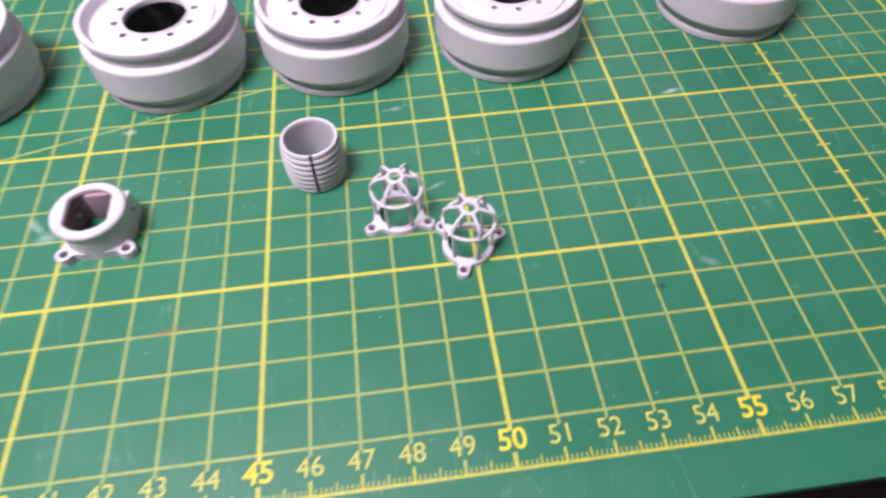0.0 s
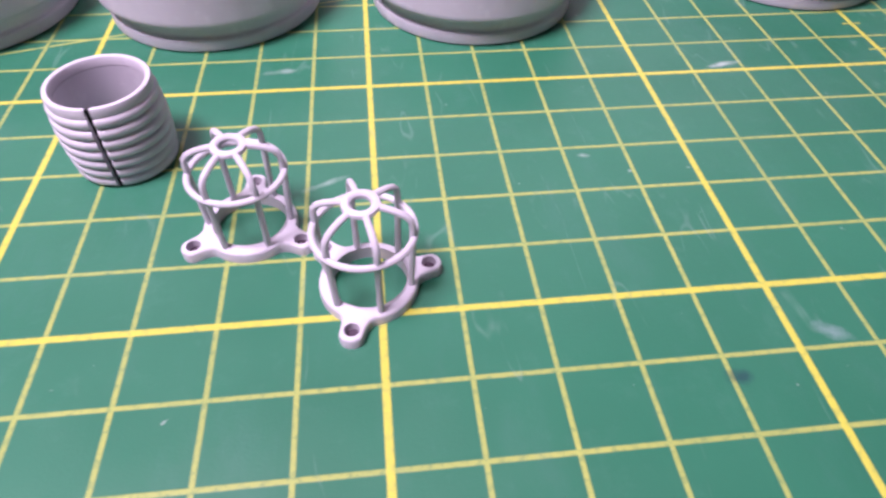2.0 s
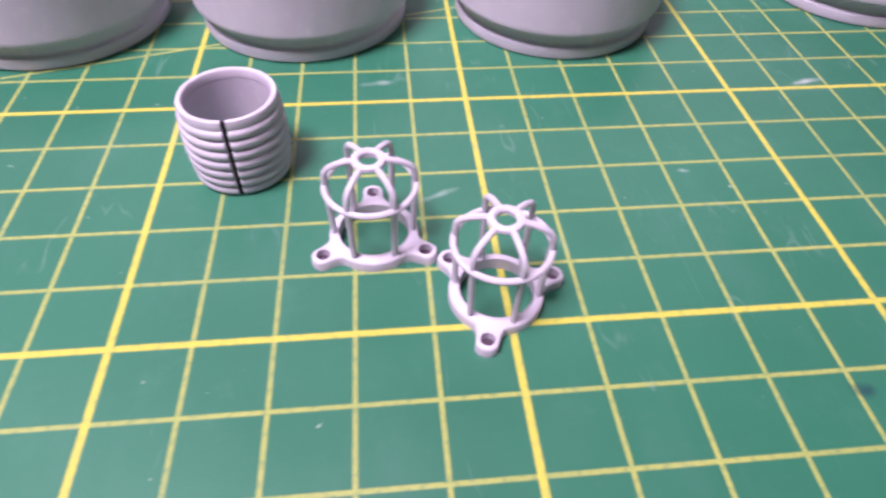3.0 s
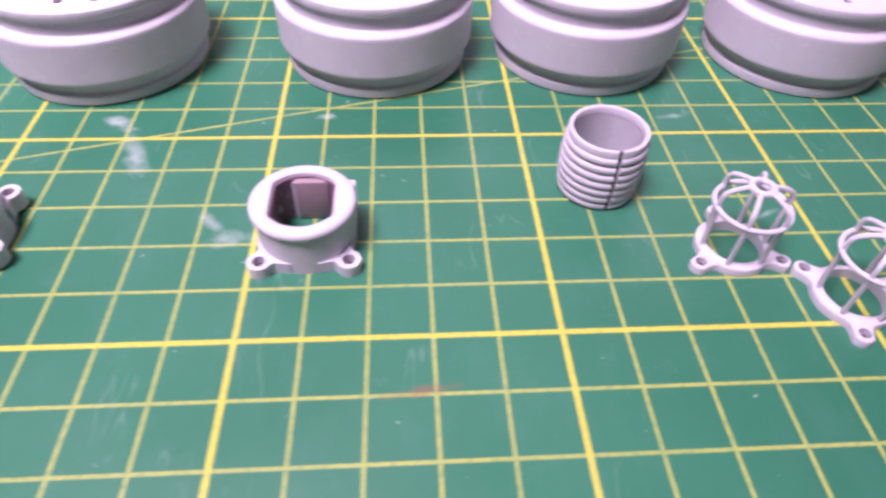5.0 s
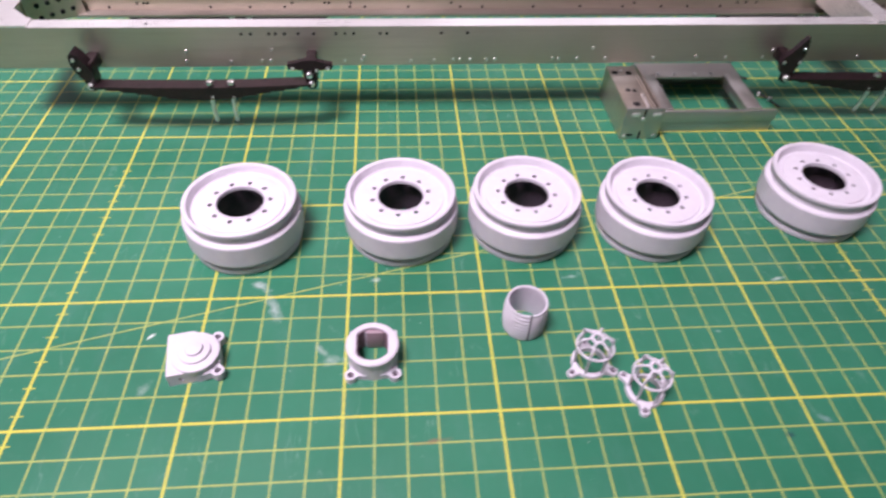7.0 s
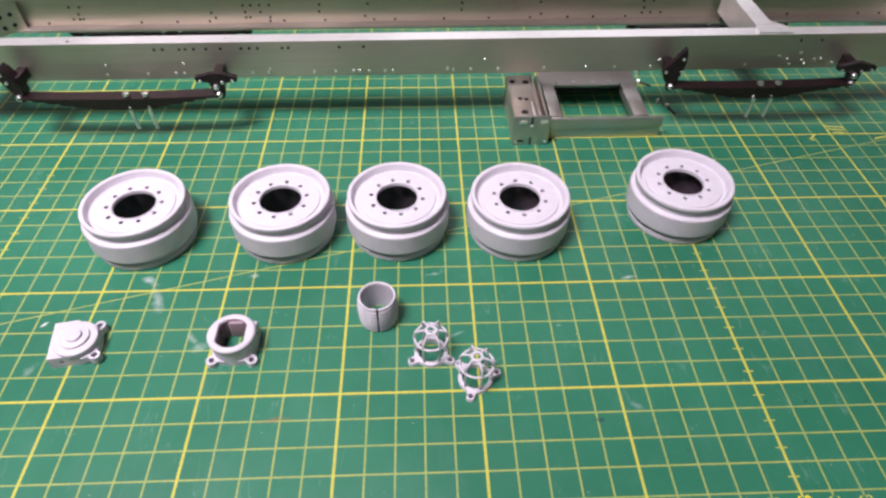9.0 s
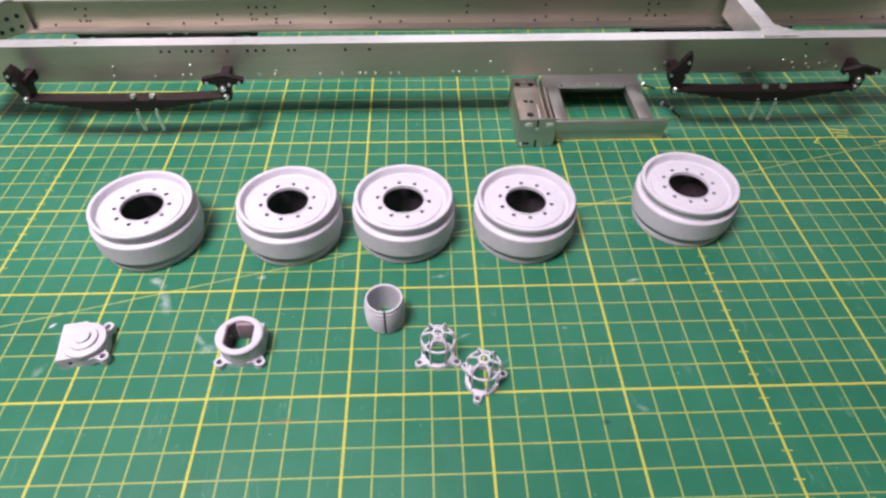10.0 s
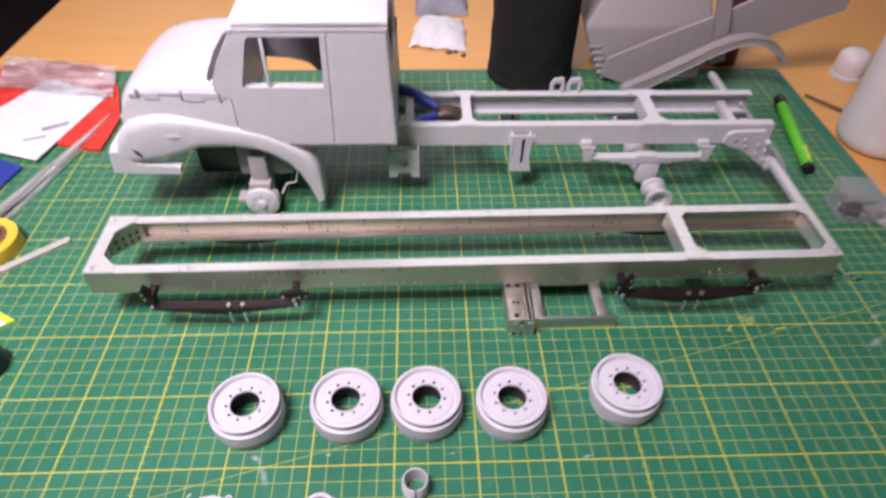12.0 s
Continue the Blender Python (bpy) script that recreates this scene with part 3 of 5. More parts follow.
def lug(x, y, top, ring, parent, hole=0.112, r=0.20, low=0.0):
    """A screw lug with a waisted web that runs back into the drum of radius ring."""
    a = math.atan2(y, x)
    d = math.hypot(x, y)
    pts = [(d + r * math.cos(radians(k)), r * math.sin(radians(k))) for k in range(-110, 111, 11)]
    web = [(ring + 0.06, 0.20), (ring - 0.03, 0.32), (ring - 0.10, 0.42)]
    pts += web + [(p, -q) for p, q in web[::-1]]
    c, s = math.cos(a), math.sin(a)

    def spin(loop):
        return [(p * c - q * s, p * s + q * c) for p, q in loop]

    bm = plate(spin(pts), [spin(circle(d, 0, hole, 18))], low, top)
    piece = part("screw_lug", bm, PRINT, parent)
    # Shade in the hole, put in as a dark disc.
    bm = bmesh.new()
    disc(bm, hole - 0.004, low + 0.02, low + 0.05, (x, y), 16)
    part("screw_hole_shade", bm, RECESS_SHADE, piece, "dark disc for the shade in the screw hole")
    return piece


def bore():
    """A round opening with two flats."""
    pts = []
    for i in range(60):
        a = 2 * math.pi * i / 60
        pts.append((max(-0.515, min(0.515, 0.64 * math.cos(a))), 0.64 * math.sin(a)))
    return pts


def lamp_housing():
    ob = thing("lamp_housing", 40.94, 7.12, 0, 0, "lilac-white printed lamp housing with a flat-sided bore", "housing")
    back = plate([(-0.76, 0.02), (-0.76, 0.60), (0.82, 0.60), (0.82, 0.02), (0.56, 0.02), (0.56, 0.55), (-0.56, 0.55), (-0.56, 0.02)], [], 0.0, 0.80)
    part("back_block", back, PRINT, ob)
    part("drum", plate(circle(0, 0, 0.82, 80), [bore()], 0.0, 0.80), PRINT, ob)
    rim = bmesh.new()
    b = bore()
    outer = [[(r * math.cos(2 * math.pi * i / 60), r * math.sin(2 * math.pi * i / 60), z) for i in range(60)] for r, z in ((0.82, 0.80), (0.86, 0.80), (0.875, 0.83), (0.878, 0.87), (0.865, 0.915), (0.83, 0.945), (0.78, 0.955))]
    inner = [[(p[0] * s, p[1] * s, z) for p in b] for s, z in ((1.05, 0.955), (1.015, 0.94), (1.0, 0.91), (1.0, 0.80))]
    rings = [[rim.verts.new(p) for p in loop] for loop in outer + inner]
    for a, c in zip(rings, rings[1:] + rings[:1]):
        for i in range(60):
            rim.faces.new((a[i], a[(i + 1) % 60], c[(i + 1) % 60], c[i]))
    part("rim", rim, PRINT, ob)
    for s in (-1, 1):
        lug(s * 0.73, -0.72, 0.23, 0.82, ob)
    # Thin dark lining paints the bore's inner shade.
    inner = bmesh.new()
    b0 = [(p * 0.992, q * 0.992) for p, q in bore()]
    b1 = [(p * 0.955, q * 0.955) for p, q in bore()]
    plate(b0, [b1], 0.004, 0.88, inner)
    part("bore_shade", inner, PRINT_SHADE, ob, "lining tinted dark for the shade inside the bore")
    # The pillar's half shade is in its pink-brown colour.
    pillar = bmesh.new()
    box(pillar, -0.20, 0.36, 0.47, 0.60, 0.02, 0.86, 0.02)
    part("inner_pillar", pillar, PILLAR_SHADE, ob, "pillar inside the bore, tinted darker for its shade")
    stud("screw_boss", stud_mesh("screw_boss", 0.07, 0.05, PRINT, 12), -0.50, 0.30, 0.42, "x", ob)
    # Flat dark disc stands in for a shaded hole in the block's side.
    stud("screw_hole_shade", stud_mesh("screw_hole_shade", 0.07, 0.012, RECESS_SHADE, 14), 0.815, 0.32, 0.42, "x", ob)
    return ob


def stepped_cover():
    ob = thing("stepped_cover", 35.17, 7.24, 0, 100, "lilac-white printed lamp cover with a stepped round top", "cover")
    body = part("base", plate(block_outline(-0.72, 0.94, 0.90, 0.76), [], 0.0, 0.56), PRINT, ob)
    hole = bmesh.new()
    disc(hole, 0.085, 0, 0.5, n=20)
    hole.transform(Matrix.Translation((-1.0, 0.49, 0.27)) @ Matrix.Rotation(radians(90), 4, "Y"))
    cut(body, hole)
    # Dark disc at the bore's end deepens its shade.
    stud("screw_hole_shade", stud_mesh("screw_hole_shade", 0.08, 0.012, HOLE_SHADE, 14), -0.535, 0.49, 0.27, "-x", ob)
    for s in (-1, 1):
        lug(s * 0.68, -0.66, 0.38, 0.78, ob, low=0.07)
    for name, r, z0, z1 in (("lower_step", 0.785, 0.56, 0.67), ("middle_step", 0.515, 0.67, 0.78), ("top_step", 0.28, 0.78, 0.89)):
        bm = bmesh.new()
        disc(bm, r, z0 - 0.01, z1, n=64, bevel=0.04)
        part(name, bm, PRINT, ob)
    return ob


lamp_housing()
stepped_cover()


# ---- silver chassis ----
def channel(bm, x0, x1, web_y, inward, z0, z1, flange=0.75, t=0.11):
    """A C rail along x: web at web_y, flanges turned inward (+1 or -1 along y), as one closed section."""
    d = inward
    sec = [(0, z0), (flange, z0), (flange, z0 + t), (t, z0 + t), (t, z1 - t), (flange, z1 - t), (flange, z1), (0, z1)]
    a = [bm.verts.new((x0, web_y + d * p, z)) for p, z in sec]
    b = [bm.verts.new((x1, web_y + d * p, z)) for p, z in sec]
    k = len(sec)
    for i in range(k):
        bm.faces.new((a[i], a[(i + 1) % k], b[(i + 1) % k], b[i]))
    bm.faces.new(a)
    bm.faces.new(b[::-1])
    return bm


BIG_BOLT = stud_mesh("bolt", 0.16, 0.18, ZINC, 6)
SMALL_BOLT = stud_mesh("bolt", 0.085, 0.07, ZINC, 6)


def leaf_spring(parent, cx, cy, half, top, side, legs=None, tall=False):
    """A leaf pack with two brackets, bolts and U-bolts. side: -1 on the near rail, +1 on the far one."""
    bm = bmesh.new()
    w = 0.36
    for k in range(6):
        reach = half * (1.0 - 0.13 * k)
        z = top - 0.10 - k * 0.105
        pts = [(-reach, z + 0.02), (-reach * 0.5, z - 0.06), (0, z - 0.09), (reach * 0.5, z - 0.06), (reach, z + 0.02)]
        for (xa, za), (xb, zb) in zip(pts, pts[1:]):
            vs = [bm.verts.new(p) for p in ((cx + xa, cy - w, za - 0.095), (cx + xb, cy - w, zb - 0.095), (cx + xb, cy + w, zb - 0.095), (cx + xa, cy + w, za - 0.095),
                                            (cx + xa, cy - w, za), (cx + xb, cy - w, zb), (cx + xb, cy + w, zb), (cx + xa, cy + w, za))]
            for q in ((0, 1, 2, 3), (4, 5, 6, 7), (0, 1, 5, 4), (2, 3, 7, 6), (1, 2, 6, 5), (3, 0, 4, 7)):
                bm.faces.new([vs[i] for i in q])
    spring = part("leaf_spring", bm, STEEL_DARK, parent, "dark oiled steel leaf spring pack")
    for s in (-1, 1):
        ex = cx + s * half
        bm = bmesh.new()
        if s < 0:
            outline = [(-0.52, 1.40), (-0.36, 1.54), (-0.16, 1.36), (0.10, 0.90), (0.24, 0.50), (0.24, 0.10), (0.20, -0.22), (0.08, -0.32), (-0.12, -0.28), (-0.18, 0.05), (-0.38, 0.50), (-0.56, 0.95)]
            if tall:
                outline = [(0.34, 2.05), (0.12, 1.75), (-0.15, 1.35), (-0.48, 1.0), (-0.58, 0.75), (-0.42, 0.35), (-0.16, 0.05), (-0.12, -0.28), (0.08, -0.32), (0.20, -0.22), (0.26, 0.20), (0.42, 0.75), (0.50, 1.2), (0.45, 1.7)]
        else:
            outline = [(-1.0, 0.92), (-0.98, 0.70), (-0.40, 0.62), (-0.24, 0.10), (-0.24, -0.22), (-0.10, -0.32), (0.14, -0.30), (0.26, -0.10), (0.36, 0.60), (0.98, 0.66), (1.0, 0.88), (0.52, 1.0), (0.24, 1.1), (-0.2, 1.1), (-0.5, 1.02)]
        lift = 1.0 if side < 0 else 0.55
        wall_side = cy - side * (1.18 if side < 0 else 0.62)
        f0, f1 = sorted((cy + side * 0.12, cy - side * (0.55 if s < 0 and not tall else 0.16)))
        plate([(ex + p, top - 0.12 + q * (lift if q > 0 else 1)) for p, q in outline], [], f0, f1, bm, "xz")
        f0, f1 = sorted((cy - side * 0.1, wall_side + side * 0.01))
        box(bm, ex - 0.22, ex + 0.22, f0, f1, top + 0.25, top + 0.25 + 0.55 * lift, 0.03)
        bracket = part("spring_bracket", bm, STEEL_DARK, parent, "dark brown steel spring bracket")
        axis = "-y" if side < 0 else "y"
        face_y = cy + side * 0.12
        bolts = [(0.0, -0.14, BIG_BOLT), (-0.26, 0.66 * lift, SMALL_BOLT), (-0.36, 1.1 * lift, SMALL_BOLT)]
        if tall and s < 0:
            bolts = [(0.0, -0.14, BIG_BOLT), (-0.42, 0.66, SMALL_BOLT), (0.36, 0.66, SMALL_BOLT), (0.30, 1.35, SMALL_BOLT)]
        if s > 0:
            bolts = [(0.0, -0.14, BIG_BOLT), (-0.78, 0.60 * lift, SMALL_BOLT), (0.78, 0.60 * lift, SMALL_BOLT), (-0.05, 0.30, BIG_BOLT), (0.28, 0.5 * lift, SMALL_BOLT)]
        for bx, bz, mesh in bolts:
            stud("bolt", mesh, ex + bx, face_y, top + bz, axis, bracket)
    if legs:
        nut_dx, peg_dx, foot_dx = legs
        for dx in (0.05, 0.99):
            bm = bmesh.new()
            tube([(cx + dx + peg_dx, cy - 0.30, top - 0.62), (cx + dx + 0.5 * (peg_dx + foot_dx), cy - 0.20, 1.65), (cx + dx + foot_dx, cy + 0.22, 0.33)], 0.09, 10, bm=bm)
            part("u_bolt", bm, WHITE_ZINC, spring, "bright zinc U-bolt")
            bm = bmesh.new()
            bolt(bm, cx + dx + nut_dx, cy - 0.16, top - 0.10, 0.17, 0.15)
            part("nut", bm, ZINC, spring)


def crossmember(bm, x0, x1, y0, y1, z, gusset, t=0.10, low=0.0, left=None):
    """A flat-topped cross rail with widened ends lying on the two rails."""
    g = gusset if left is None else left
    out = [(x0 - g, y0), (x1 + gusset, y0), (x1 + gusset, y0 + 0.5), (x1, y0 + 0.5 + gusset), (x1, y1 - 0.5 - gusset), (x1 + gusset, y1 - 0.5), (x1 + gusset, y1),
           (x0 - g, y1), (x0 - g, y1 - 0.5), (x0, y1 - 0.5 - g), (x0, y0 + 0.5 + g), (x0 - g, y0 + 0.5)]
    plate(out, [], z, z + t, bm)
    if low:
        box(bm, x0, x0 + t, y0 + 0.5, y1 - 0.5, z - low, z)
        box(bm, x1 - t, x1, y0 + 0.5, y1 - 0.5, z - low, z)
    return bm


chassis = thing("truck_chassis", 24.1, 21.72, 0, 0.74, "bare brushed-aluminium model truck chassis on dark leaf springs", "model chassis")
Z0, Z1, LONG, WIDE = 2.62, 4.55, 52.4, 5.75
RIVET = stud_mesh("rivet", 0.075, 0.05, ZINC)
# Flat dark disc drawn for the shade of a drilled hole.
DRILLED = stud_mesh("hole", 0.075, 0.015, HOLE_SHADE, 10)
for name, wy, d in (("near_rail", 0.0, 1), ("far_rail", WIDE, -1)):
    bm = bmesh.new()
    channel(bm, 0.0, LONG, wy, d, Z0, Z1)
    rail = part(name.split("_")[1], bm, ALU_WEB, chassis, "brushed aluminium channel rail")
    # Top faces get the paler metal: their reflected light is painted in.
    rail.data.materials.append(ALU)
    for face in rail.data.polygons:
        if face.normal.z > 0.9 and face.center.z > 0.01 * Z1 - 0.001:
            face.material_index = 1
    rng = random.Random(5 if d > 0 else 9)
    ax = "-y" if d > 0 else "y"
    back = "y" if d > 0 else "-y"
    spots = [3.2, 4.1, 8.3, 10.3, 11.7, 12.1, 15.5, 16.3, 18.6, 19.7, 20.6, 20.9, 21.4, 22.2, 22.6, 25.4, 25.7, 26.6, 28.0, 30.4, 32.6, 34.1, 36.0, 41.0, 43.4, 44.2, 45.7, 47.2, 50.0, 51.3]
    for sx in spots:
        stud("rivet", RIVET, sx, wy, Z0 + 0.24 + 0.05 * rng.random(), ax, rail)
        if rng.random() < 0.6:
            stud("hole", DRILLED, sx + 0.1, wy + d * 0.11, Z0 + 0.24, back, rail)
    for sx in (8.4, 12.2, 16.4, 27.3, 36.4, 42.7, 44.0, 44.7, 45.0, 43.8, 43.2):
        stud("rivet", RIVET, sx, wy, Z0 + 0.45 + 0.45 * rng.random(), ax, rail)
    for sx in (11.0, 11.4, 12.2, 12.5, 12.9, 13.5, 14.2, 15.2, 15.6, 16.0, 17.2, 17.5, 20.0, 21.2, 43.5, 44.6):
        stud("hole", DRILLED, sx, wy, Z1 - 0.34, ax, rail)
    for sx in (4.6, 5.0, 5.2, 12.4, 14.2, 14.5, 15.0, 15.6, 18.3, 21.0, 26.5, 31.0, 37.0, 37.4, 38.0):
        for dz in (0.45, 0.75, 1.15):
            if rng.random() < 0.7:
                stud("hole", DRILLED, sx + 0.2 * rng.random(), wy + d * 0.11, Z0 + dz, back, rail)
for name, x0, x1, g in (("front_crossmember", 0.0, 0.85, 0.0), ("middle_crossmember", 41.3, 42.2, 0.75), ("rear_crossmember", LONG - 0.6, LONG, 0.0)):
    bm = bmesh.new()
    if g:
        crossmember(bm, x0, x1, 0.06, WIDE - 0.06, Z1 + 0.004, g, 0.10, 1.3, 0.12)
    else:
        s = 1 if x0 == 0 else -1
        e0, e1 = (x0, x1) if s > 0 else (x1, x0)
        f = 1.0 if s > 0 else 0.62
        pts = [(e0, 0.0), (e1 + s * 1.1 * f, 0.0), (e1 + s * 1.1 * f, 0.75), (e1 + s * 0.9 * f, 0.80), (e1, 0.8 + 0.9 * f), (e1, WIDE - 0.8 - 0.9 * f), (e1 + s * 0.9 * f, WIDE - 0.80), (e1 + s * 1.1 * f, WIDE - 0.75), (e1 + s * 1.1 * f, WIDE), (e0, WIDE)]
        plate(pts, [], Z1 + 0.004, Z1 + 0.09, bm)
        plate([(e0 + s * 0.02, 0.12), (e0 + s * 0.14, 0.12), (e0 + s * 0.14, WIDE - 0.12), (e0 + s * 0.02, WIDE - 0.12)], [], Z0, Z1, bm)
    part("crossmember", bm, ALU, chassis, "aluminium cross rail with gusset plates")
for hx, hy, hz in ((0.55, 0.42, Z1 + 0.088), (6.9, 0.30, Z1), (0.5, WIDE - 0.42, Z1 + 0.088), (7.2, WIDE - 0.3, Z1), (LONG - 0.35, 0.4, Z1 + 0.088)):
    stud("hole", DRILLED, hx, hy, hz, "z", chassis)
# Larger dark disc, again only the shade of a hole.
ANGLE_HOLE = stud_mesh("hole", 0.12, 0.03, HOLE_SHADE, 12)
for s, cy0 in ((1, 0.3), (-1, WIDE - 0.3)):
    bm = bmesh.new()
    w = 0.10
    for zx, reach in ((Z0 + 0.1, 1.9),):
        plate([(0.16, cy0 + s * reach), (0.28, cy0 + s * reach), (0.28 + 1.9, cy0 + s * 0.1), (2.06, cy0 + s * 0.0), (0.16, cy0 + s * 1.75)], [], zx, Z1 - 0.05, bm)
    angle = part("corner_angle", bm, ALU_WEB, chassis, "dull drilled corner angle")
    for t in (0.2, 0.4, 0.6, 0.8):
        for dz in (0.5, 1.1):
            hole = new("hole", ANGLE_HOLE)
            hole.parent = angle
            hx, hy = 0.30 + 1.9 * t, cy0 + s * (reach * (1 - t) + 0.12 * t)
            hole.matrix_basis = pose(hx / 100, hy / 100, (Z0 + dz) / 100, 0, 90, 45 * s)

for cx, half in ((9.18, 4.83), (41.5, 4.75)):
    back = cx > 30
    leaf_spring(chassis, cx, -1.18, half, 2.62, -1, (-0.1, -0.35, 0.10) if back else (0.25, 0.30, 0.06), back)
    leaf_spring(chassis, cx, WIDE + 0.62, half, 2.10, 1, (0.0, 0.02, -0.16))


# ---- battery tray beside the chassis ----
tray = thing("battery_tray", 52.75, 19.35, 0, 0.4, "grey riveted aluminium tray bracket beside the silver chassis", "bracket")
bm = bmesh.new()
box(bm, 1.95, 7.90, 0.56, 0.72, 0.62, 1.22, 0.02)
box(bm, 1.95, 7.86, 0.62, 0.72, 0.0, 0.61, 0.015)
part("front_bar", bm, ALU_DULL, tray)
bm = bmesh.new()
box(bm, 1.95, 7.30, 3.74, 5.15, 1.10, 1.22, 0.015)
box(bm, 1.95, 7.30, 5.03, 5.15, 0.0, 1.10, 0.015)
part("back_bar", bm, ALU_DULL, tray)
for x0, x1, lip in ((2.0, 2.64, 2.52), (6.36, 7.14, 6.36)):
    bm = bmesh.new()
    box(bm, x0, x1, 0.724, 3.90, 1.224, 1.29, 0.015)
    box(bm, lip, lip + 0.12, 0.73, 3.73, 0.80, 1.22, 0.01)
    part("side_bar", bm, ALU_DULL, tray)
# The top plate's darker metal carries the rail's shadow in its colour.
for name, x0, x1, y0, y1, z0, z1, metal in (("front_plate", 0.0, 1.90, 0.06, 0.16, 0.0, 1.74, ALU_DULL), ("end_plate", 0.02, 0.12, 0.16, 4.0, 0.0, 1.72, ALU_WEB), ("top_plate", 0.12, 1.30, 0.16, 4.0, 1.62, 1.72, ALU_WEB),
                                            ("fin", 1.02, 1.12, 0.16, 1.35, 1.724, 1.80, ALU), ("rib", 1.31, 1.43, 0.16, 4.0, 0.9, 1.78, ALU_WEB), ("rib", 1.62, 1.76, 0.16, 4.0, 0.0, 1.70, ALU_WEB)):
    bm = bmesh.new()
    box(bm, x0, x1, y0, y1, z0, z1, 0.02)
    plate_part = part(name, bm, metal, tray, "grey folded aluminium plate")
    if name == "front_plate":
        step_box = plate_part
TRAY_RIVET = stud_mesh("rivet", 0.085, 0.05, ZINC)
for hx, hz in ((0.2, 0.22), (0.95, 1.16), (1.7, 0.2)):
    stud("rivet", TRAY_RIVET, hx, 0.06, hz, "-y", step_box)
stud("rivet", TRAY_RIVET, 0.62, 3.5, 1.72, "z", step_box)
for hx in (2.9, 3.8, 4.9, 5.8):
    stud("rivet", TRAY_RIVET, hx, 4.05, 1.22, "z", step_box)
# The plate is solid; dark discs paint shaded holes on it.
for hx, hy, r in ((0.52, 1.72, 0.13), (0.82, 1.66, 0.13), (0.30, 3.35, 0.16), (1.0, 3.3, 0.17), (0.6, 0.5, 0.19)):
    stud("hole", stud_mesh("hole", r, 0.012, HOLE_SHADE, 18), hx, hy, 1.718, "z", step_box)
# Dark strips on the face paint the shade of slots.
for x0, x1, z0, z1 in ((0.28, 0.62, 0.20, 0.32), (0.90, 1.0, 0.0, 0.48), (0.90, 1.0, 1.28, 1.70)):
    bm = bmesh.new()
    box(bm, x0, x1, 0.048, 0.06, z0, z1)
    part("slot", bm, HOLE_SHADE, step_box)
for x0 in (0.32, 1.38):
    bm = bmesh.new()
    box(bm, x0, x0 + 0.38, 0.02, 0.06, 1.30, 1.50, 0.015)
    part("tab", bm, ALU, step_box, "bright folded tab")


# ---- loose screws ----
def loose_screw(x, y, turn, length=0.7):
    ob = thing("screw", x, y, 0, turn, "small loose screw with a bright head lying on the mat", "screw", "loose screws")
    bm = bmesh.new()
    tube([(0, 0, 0.10), (length, 0, 0.055)], 0.055, 10, bm=bm)
    part("shank", bm, STEEL_DARK, ob, "dark threaded shank")
    bm = bmesh.new()
    bolt(bm, 0, 0, 0.13, 0.13, 0.13, "-x", 12)
    part("head", bm, ZINC, ob)
    return ob


first = loose_screw(61.52, 23.15, -38)
for x, y, turn in ((61.88, 22.6, -68), (60.95, 25.2, -32), (61.05, 26.2, 60), (78.4, 24.9, 20), (79.2, 25.2, -30), (79.9, 24.6, 60), (80.4, 24.2, 5), (78.8, 24.3, 100), (79.9, 28.2, 30)):
    copy_thing(first, at(x, y, 0, turn))


# ---- white model truck ----
truck = thing("model_truck", 50, 0, 0, 0, "unpainted white model truck with bare chassis and no wheels", "model truck")
MID = 39.1
RZ0, RZ1 = 4.5, 6.4


def tpart(name, bm, material=STYRENE, parent=truck, label="", smooth=38):
    return part(name, bm, material, parent, label, (-50, 0, 0), smooth)


def mirrored(y):
    return 2 * MID - y


# Grey discs on the solid rail stand in for shaded pin holes.
PIN_HOLE = stud_mesh("hole", 0.055, 0.015, GREY_PART)
for wy, d in ((36.3, 1), (41.9, -1)):
    bm = bmesh.new()
    channel(bm, 27.0, 76.75, wy, d, RZ0, RZ1, 0.75, 0.12)
    rail = tpart("rail", bm)
    rng = random.Random(3)
    for k in range(34):
        stud("hole", PIN_HOLE, 46.0 - 50 + 31 * rng.random(), wy, RZ0 + 0.3 + 1.3 * rng.random(), "-y" if d > 0 else "y", rail)
    for k in range(20):
        stud("hole", PIN_HOLE, 51.5 - 50 + 25 * rng.random(), wy + d * 0.12, RZ0 + 0.4 + 1.1 * rng.random(), "y" if d > 0 else "-y", rail)
for x0, x1, g in ((50.4, 51.2, 0.55), (66.2, 67.2, 0.7), (45.6, 46.3, 0.3)):
    bm = bmesh.new()
    crossmember(bm, x0, x1, 36.32, 41.88, RZ1 + 0.004, g, 0.10, 1.2)
    tpart("crossmember", bm)
bm = bmesh.new()
box(bm, 73.9, 74.6, 36.45, 41.75, RZ0 + 0.12, RZ1 - 0.9, 0.05)
tpart("rear_crossmember", bm)

